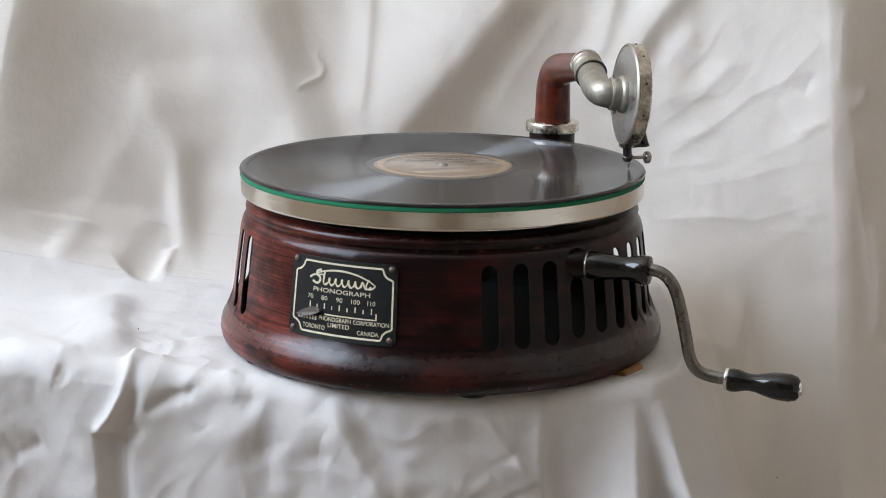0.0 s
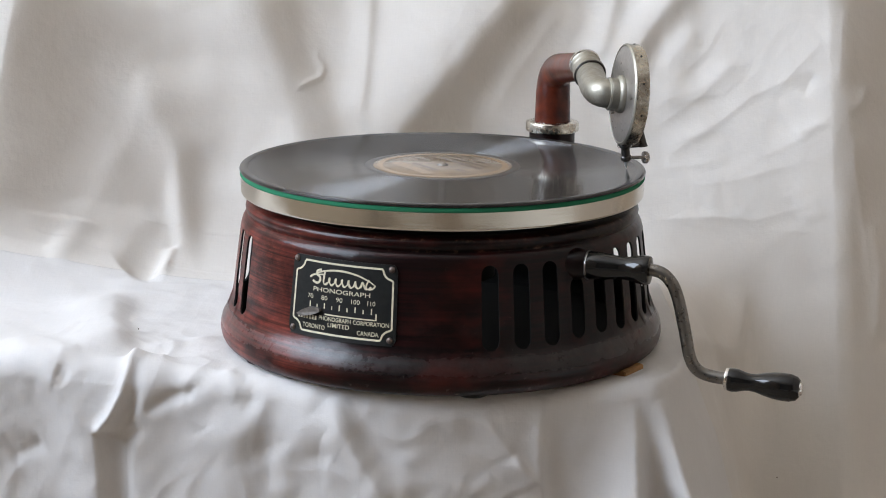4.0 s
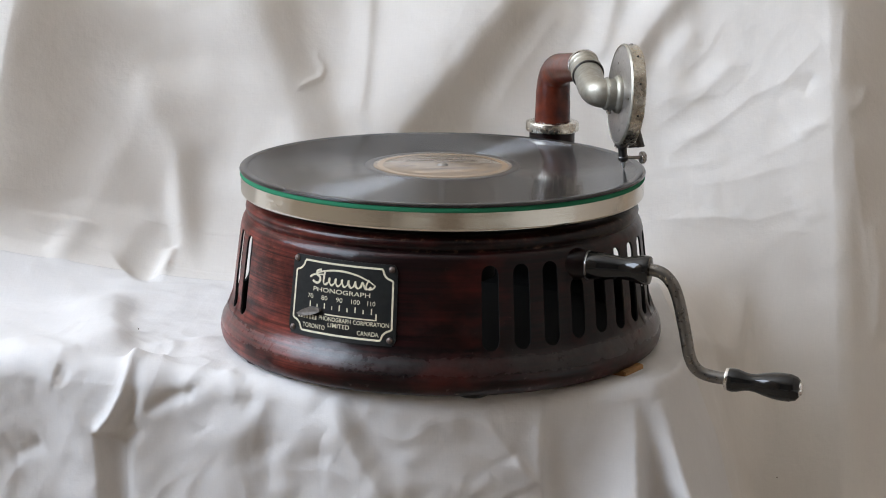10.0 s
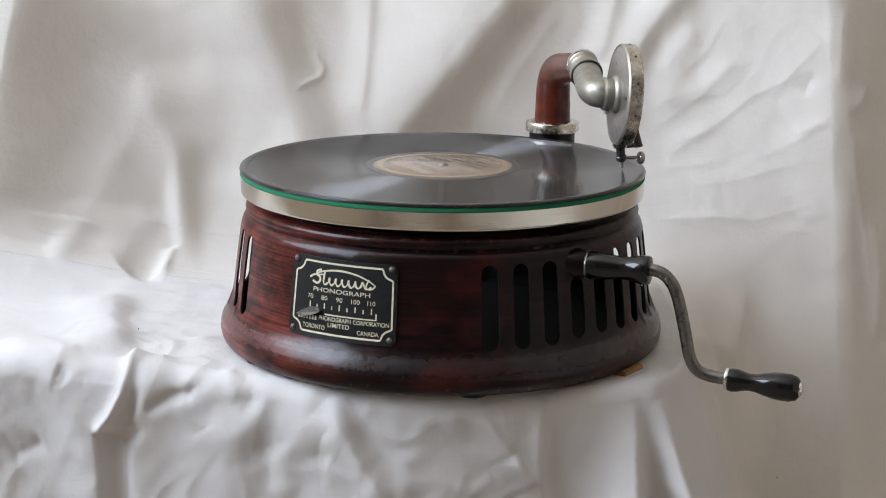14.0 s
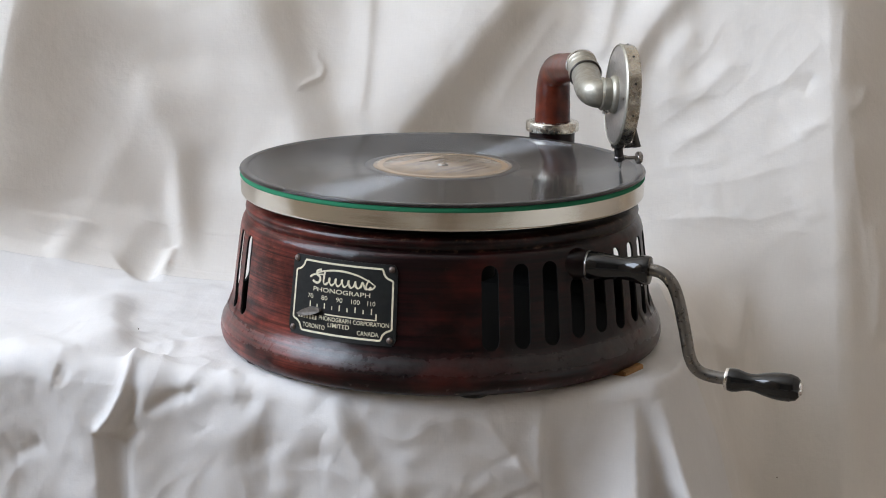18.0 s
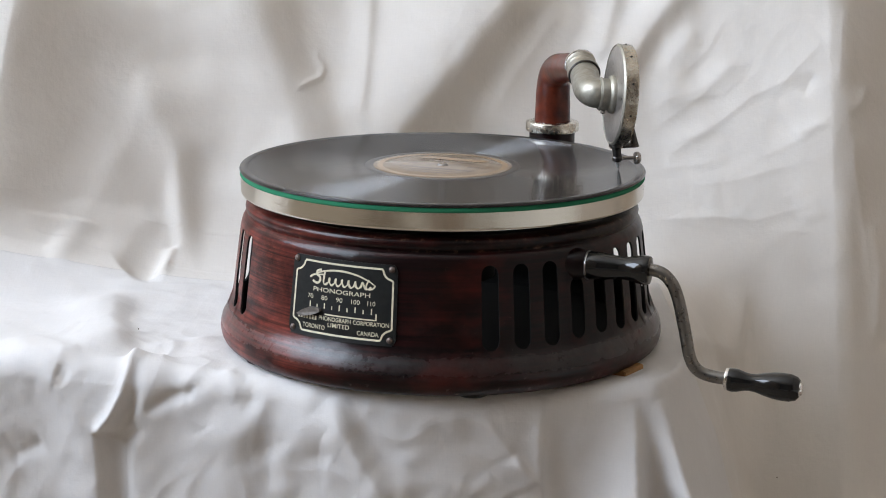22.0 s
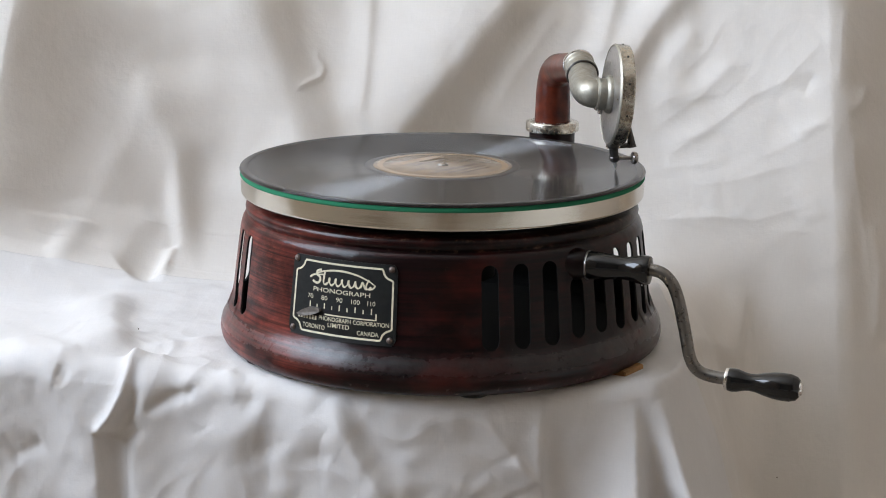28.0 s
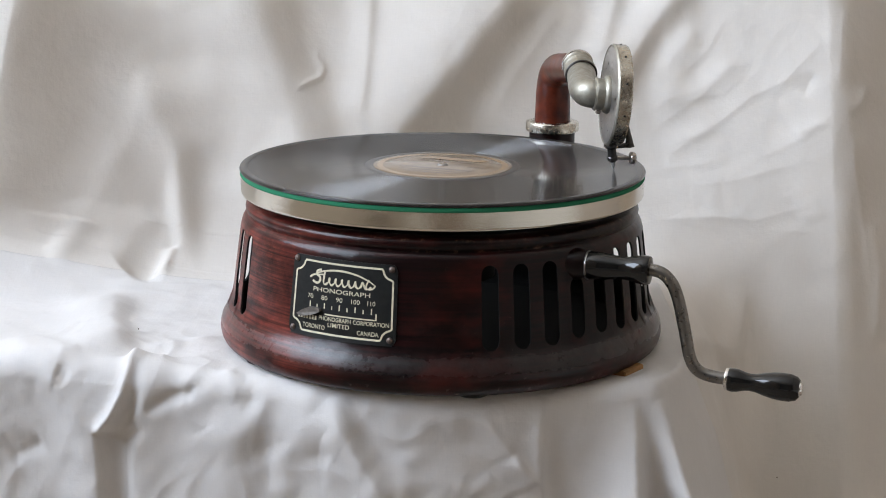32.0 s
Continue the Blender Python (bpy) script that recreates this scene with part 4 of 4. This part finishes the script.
# crank
CR = Vector((math.sin(radians(70)), -math.cos(radians(70)), 0))
S0 = Vector((0.0845, -0.0996, 0.0697))
S1 = S0 + 0.0375 * CR
part("crank_escutcheon", lathe([(0, 0), (0.0094, 0), (0.0094, 0.007), (0.0086, 0.0105), (0.0070, 0.013), (0, 0.013)], 32, axis=along(S0 - 0.013 * CR, S0)), COLUMN, gramophone, "dark boss round the crank shaft")
down = Vector((0, 0, -1))
rod_path = smooth_path([S1 - 0.01 * CR, S1 + 0.004 * CR, S1 + 0.0115 * CR + 0.0048 * down, S1 + 0.0165 * CR + 0.0145 * down, S1 + 0.0215 * CR + 0.034 * down,
                        S1 + 0.0250 * CR + 0.0490 * down, S1 + 0.0300 * CR + 0.0562 * down, S1 + 0.0390 * CR + 0.0588 * down, S1 + 0.056 * CR + 0.0595 * down], 8)
crank = part("crank", tube(rod_path, 0.0036, 20), CRANK, gramophone, "bent grey steel crank with black wooden grips")
sleeve = lathe([(0, 0), (0.0070, 0), (0.0080, 0.0008), (0.0084, 0.004), (0.0080, 0.010), (0.0068, 0.018), (0.0066, 0.0215), (0.0069, 0.025), (0.0079, 0.0295), (0.0085, 0.0330), (0.0085, 0.0360),
                (0.0080, 0.0372), (0.0060, 0.0376), (0, 0.0376)], 40, axis=along(S0, S1))
part("sleeve", sleeve, EBONY, crank, "black lacquered wooden sleeve")
# grey ring stands in for the glint on the sleeve's rounded end
part("sleeve_glint", lathe([(0.0078, -0.0003), (0.0083, 0.0000), (0.0086, 0.0006), (0.0085, 0.0011)], 32, axis=along(S0, S1)), STEEL, crank, "grey ring for the glint on the sleeve's end")
H0 = S1 + 0.0470 * CR + 0.0594 * down
H1 = H0 + 0.0415 * CR + 0.0012 * down
grip = lathe([(0, 0), (0.0054, 0), (0.0065, 0.0009), (0.0069, 0.0032), (0.0065, 0.0063), (0.0053, 0.0104), (0.0050, 0.0131), (0.0053, 0.0167), (0.0066, 0.0216), (0.0076, 0.0266),
              (0.0080, 0.0315), (0.0079, 0.0360), (0.0068, 0.0397), (0.0050, 0.0413), (0, 0.0415)], 40, axis=along(H0, H1))
part("grip", grip, EBONY, crank, "turned black wooden handle")
part("grip_ring", lathe([(0.0052, -0.0011), (0.0063, -0.0009), (0.0066, 0.0004), (0.0063, 0.0011)], 32, axis=along(H0, H1)), NEEDLE, crank, "bright metal ring")
part("end_cap", lathe([(0.0042, 0.0407), (0.0042, 0.0419), (0.0032, 0.0429), (0, 0.0432)], 24, axis=along(H0, H1)), NEEDLE, crank, "domed bright metal cap")


def bezier(a, b, c, e, n=30):
    return [(1 - t) ** 3 * a + 3 * (1 - t) ** 2 * t * b + 3 * (1 - t) * t * t * c + t ** 3 * e for t in (i / n for i in range(n + 1))]


# tonearm and its column
CX, CY = 0.0757, 0.1220
column = Matrix.Translation((CX, CY, 0))
part("column", lathe([(0.0157, 0.050), (0.0157, 0.1150), (0.0128, 0.1155), (0.0128, 0.1185)], 40, axis=column), COLUMN, gramophone, "dark red-brown tonearm column")
part("column_bracket", box(CX - 0.018, CX + 0.004, CY - 0.035, CY + 0.006, 0.050, 0.060, 0.002), BODY, gramophone, "dark bracket of the tonearm column")
part("column_ring", lathe([(0.0126, 0.1125), (0.0176, 0.1125), (0.0182, 0.1130), (0.0184, 0.1136), (0.0184, 0.1184), (0.0181, 0.1190), (0.0175, 0.1194), (0.0126, 0.1194)], 48, axis=column), RING, gramophone, "polished nickel collar ring")

ARM_END = Vector((0.0872 - CX, 0.0420 - CY, 0.1668))
arm_path = smooth_path([(0, 0, 0.1150), (0, 0, 0.1280), (0, 0, 0.1400), (0.0006, -0.0026, 0.1500), (0.0020, -0.0110, 0.1562), (0.0042, -0.0280, 0.1595),
                        (0.0080, -0.0540, 0.1635), ARM_END], 8)
tonearm = part("tonearm", tube(arm_path, lambda s: 0.0124 - 0.0036 * s ** 1.3, 40), TUBE, gramophone, "red-brown elbow tube of the tonearm")
tonearm.location = (CX, CY, 0)
d = (ARM_END - Vector(arm_path[-6])).normalized()
d = (d + Vector((-0.02, 0, -0.48))).normalized()
collar = lathe([(0.0080, -0.002), (0.0096, 0.0), (0.0099, 0.0008), (0.0095, 0.0014), (0.0095, 0.0050), (0.0097, 0.0054), (0.0095, 0.0058), (0.0095, 0.0088), (0.0102, 0.0094), (0.0104, 0.0102), (0.0104, 0.0138), (0.0098, 0.0144), (0.0088, 0.0138)], 44,
               axis=along(ARM_END - d * 0.004, ARM_END + d * 0.01))
part("bright_ring", lathe([(0.0084, -0.0022), (0.0097, -0.0022), (0.0102, -0.0014), (0.0102, -0.0004), (0.0096, 0.0002)], 44, axis=along(ARM_END - d * 0.004, ARM_END + d * 0.01)), NEEDLE, tonearm, "bright polished ring")
# dark ring stands in for the shade in the gap below the collar
part("seam_shade", lathe([(0.0092, 0.0138), (0.0104, 0.0140), (0.0105, 0.0146), (0.0100, 0.0152), (0.0090, 0.0150)], 44, axis=along(ARM_END - d * 0.004, ARM_END + d * 0.01)), DARK_STEEL, tonearm, "dark ring for the shaded gap below the collar")
part("collar", collar, GOOSE, tonearm, "nickel coupling collar")
G0 = ARM_END + d * 0.0085
BOX_N = Vector((0.985, 0.098, -0.06)).normalized()
BOX_C = Vector((0.1022 - CX, -0.0120 - CY, 0.1568))
G2 = BOX_C - BOX_N * 0.0085
neck = bezier(G0, G0 + d * 0.0150, G2 - BOX_N * 0.0105, G2)
part("gooseneck", tube(neck, lambda s: 0.0093 - 0.0004 * s, 40), GOOSE, tonearm, "curved nickel gooseneck")
side = BOX_N.cross(Vector((0, 0, 1))).normalized()
upd = side.cross(BOX_N).normalized()
if upd.z < 0:
    upd = -upd
face = along(G2 - BOX_N * 0.001, BOX_C)
part("neck_flange", lathe([(0.0088, 0), (0.0100, 0.0004), (0.0104, 0.0014), (0.0098, 0.0022), (0.0098, 0.0060), (0.0112, 0.0068), (0.0118, 0.0082), (0.0118, 0.0096)], 40, axis=face), GOOSE, tonearm, "stepped nickel flange")
screw_at = G2 - upd * 0.0100 + BOX_N * 0.003
part("flange_screw", rod(screw_at, screw_at - upd * 0.0022, 0.0016, n=14), STEEL, tonearm, "small steel grub screw")
disc = along(BOX_C, BOX_C + BOX_N)
part("soundbox", lathe([(0, 0), (0.0285, 0), (0.0300, 0.0004), (0.0308, 0.0012)], 72, axis=disc), BOX_METAL, tonearm, "dull nickel back plate of the soundbox")
part("soundbox_rim", lathe([(0.0300, 0.0005), (0.0309, 0.0008), (0.0312, 0.0014), (0.0312, 0.0018), (0.0311, 0.0080), (0.0311, 0.0084), (0.0308, 0.0090), (0.0295, 0.0094), (0.0270, 0.0092), (0.0268, 0.0072)], 72, axis=disc),
     BOX_EDGE, tonearm, "tarnished pitted nickel rim")
# bead added for the highlight line along the back plate's edge
part("rim_bead", lathe([(0.0296, 0.0002), (0.0303, -0.0002), (0.0310, 0.0003), (0.0314, 0.0010), (0.0313, 0.0014)], 72, axis=disc), GOOSE, tonearm, "raised bead for the highlight line round the soundbox")
part("diaphragm", lathe([(0, 0.0072), (0.0272, 0.0072)], 64, axis=disc), PEWTER, tonearm, "grey diaphragm disc")
for k in range(10):
    a = radians(20 + 36 * k)
    o = math.cos(a) * side + math.sin(a) * upd
    c = BOX_C + o * 0.0309 + BOX_N * 0.0052
    part("rim_hole", rod(c, c + o * 0.0006, 0.0007, n=10), RUBBER, tonearm, "tiny dark screw hole")
low = BOX_C - upd * 0.0300 + BOX_N * 0.0045
TIP = Vector((0.1071 - CX, -0.0095 - CY, 0.1095))
bm = box(-0.0042, 0.0042, -0.0026, 0.0026, -0.0034, 0.0042, 0.0008)
bm.transform(Matrix.Translation(low))
part("pivot_block", bm, NEEDLE, tonearm, "small bright steel pivot block")
chuck_top = low + Vector((-0.0005, -0.0040, 0.0016))
down_dir = (TIP - chuck_top).normalized()
part("needle_chuck", lathe([(0, 0), (0.0026, 0), (0.0034, 0.0008), (0.0040, 0.0020), (0.0038, 0.0032), (0.0028, 0.0044), (0.0027, 0.0098), (0.0032, 0.0104), (0.0032, 0.0128), (0.0022, 0.0138), (0, 0.0139)], 24, axis=along(chuck_top, TIP)), DARK_STEEL, tonearm, "dark steel needle chuck")
part("needle", lathe([(0, 0.0130), (0.0016, 0.0130), (0.0012, (TIP - chuck_top).length - 0.003), (0.0001, (TIP - chuck_top).length)], 12, axis=along(chuck_top, TIP)), POINT, tonearm, "bright steel needle")
SC = chuck_top + down_dir * 0.0116
scr = Vector((0.985, 0.17, -0.02)).normalized()
part("thumbscrew", lathe([(0, 0), (0.0011, 0), (0.0011, 0.0108), (0.0034, 0.0112), (0.0039, 0.0118), (0.0039, 0.0136), (0.0031, 0.0146), (0, 0.0149)], 20, axis=along(SC, SC + scr)), STEEL, tonearm, "small steel thumbscrew")
foot_bar = BOX_C + BOX_N * 0.0165 - upd * 0.0318
bm = tube(smooth_path([BOX_C + BOX_N * 0.0102 - upd * 0.0080, BOX_C + BOX_N * 0.0125 - upd * 0.0160, BOX_C + BOX_N * 0.0150 - upd * 0.0250, foot_bar], 8), lambda s: 0.0010 + 0.0020 * s ** 2, 14)
rod(foot_bar + upd * 0.0012, low - upd * 0.002, 0.0016, bm=bm)
part("needle_bar", bm, DARK_STEEL, tonearm, "dark needle bar across the diaphragm")

# ---- the record ----
record = thing("record", "black shellac record with a tan paper label spinning on the turntable", "record", at=(0, 0, 0.1076))
disc_profile = [(0.0038, 0), (0.1258, 0), (0.1268, 0.0004), (0.1270, 0.0010), (0.1268, 0.0017), (0.1262, 0.0021), (0.1255, 0.00215), (0.1247, 0.0020), (0.1238, 0.00178), (0.0488, 0.00178), (0.0482, 0.0016), (0.0038, 0.0016)]
part("disc", lathe(disc_profile, 192), SHELLAC, record, "grooved black shellac disc")
part("rim_bead", lathe([(0.1216, 0.00178), (0.1226, 0.00195), (0.1240, 0.00218), (0.1252, 0.00222), (0.1260, 0.00210), (0.1266, 0.0018)], 192), RUNOUT, record, "smooth raised rim of the record")
label = part("label", lathe([(0.0039, 0.00165), (0.0434, 0.00165), (0.0436, 0.0018), (0.0434, 0.00192), (0.0039, 0.00192)], 96), PAPER, record, "tan paper label with gilt rings")
part("runout_ring", lathe([(0.0436, 0.00170), (0.0438, 0.00180), (0.0480, 0.00186), (0.0490, 0.00176)], 96), RUNOUT, record, "smooth black run-out ring")
part("gilt_ring", lathe([(0.0375, 0.00194), (0.0412, 0.00194)], 96), GILT, label, "gilt ring")


def print_bar(x, y, w, h, mat):
    bm = bmesh.new()
    bm.faces.new([bm.verts.new((x + sx * w / 2, y + sy * h / 2, 0.00198)) for sx, sy in ((-1, -1), (1, -1), (1, 1), (-1, 1))])
    part("print_bar", bm, mat, label, "", smooth=False)


for x, y, w, h in ((0, 0.022, 0.044, 0.0075), (0, 0.0125, 0.030, 0.003), (-0.024, 0.0, 0.014, 0.003), (0.024, 0.0, 0.014, 0.003), (0, -0.013, 0.050, 0.004),
                   (0, -0.020, 0.040, 0.003), (0, -0.026, 0.030, 0.0025)):
    print_bar(x, y, w, h, GILT if y > 0.02 else INK)

# ---- small things on the sheet ----
shim = mesh_object("wooden_shim", box(-0.011, 0.011, -0.006, 0.006, 0, 0.0034, 0.0006), PINE)
shim.matrix_world = pose(0.1115, -0.0755, -0.0018, 0, 0, 54)
tagged(shim, "small raw pine shim under the gramophone's base", "wedge")


def speck(x, y, z, r):
    ob = mesh_object("lint_speck", lathe([(0, -0.4 * r), (0.8 * r, -0.2 * r), (r, 0.1 * r), (0.5 * r, 0.45 * r), (0, 0.5 * r)], 10), INK)
    ob.matrix_world = pose(x, y, z, 60, 0, 20)
    tagged(ob, "tiny dark speck of lint on the sheet", "lint", "lint on the sheet")


speck(0.2464, 0.1276, -0.1417, 0.0011)
speck(-0.1927, -0.0076, 0.0026, 0.0005)

# ---- the hidden table ----
table = thing("table", "plain small wooden table hidden under the sheet", "table")
part("tabletop", box(-0.42, 0.10, -0.02, 0.150, -0.045, -0.012, 0.004), PINE, table)
for x, y in ((-0.39, 0.01), (0.07, 0.01), (-0.39, 0.09), (0.07, 0.09)):
    part("leg", box(x - 0.02, x + 0.02, y - 0.018, y + 0.018, ROOM_F, -0.045, 0.002), PINE, table)


# ---- what moves ----
def motions():
    # the record and turntable at 78 turns a minute, clockwise from above
    spin = []
    k = 0
    while k * 4 / 30 <= 32.0:
        t = k * 4 / 30
        spin.append((t, -468.0 * t + 193.0))
        k += 1
    if spin[-1][0] < 32.0:
        spin.append((32.0, -468.0 * 32.0 + 193.0))
    walk(record, [(t, pose(0, 0, 0.1076, 0, 0, a)) for t, a in spin])
    walk(turntable, [(t, pose(0, 0, 0, 0, 0, a)) for t, a in spin])
    # the tonearm follows the groove inwards
    walk(tonearm, [(t, pose(CX, CY, 0, 0, 0, 0.131 * (30.0 - t))) for t in (0.0, 8.0, 16.0, 24.0, 32.0)])


motions()
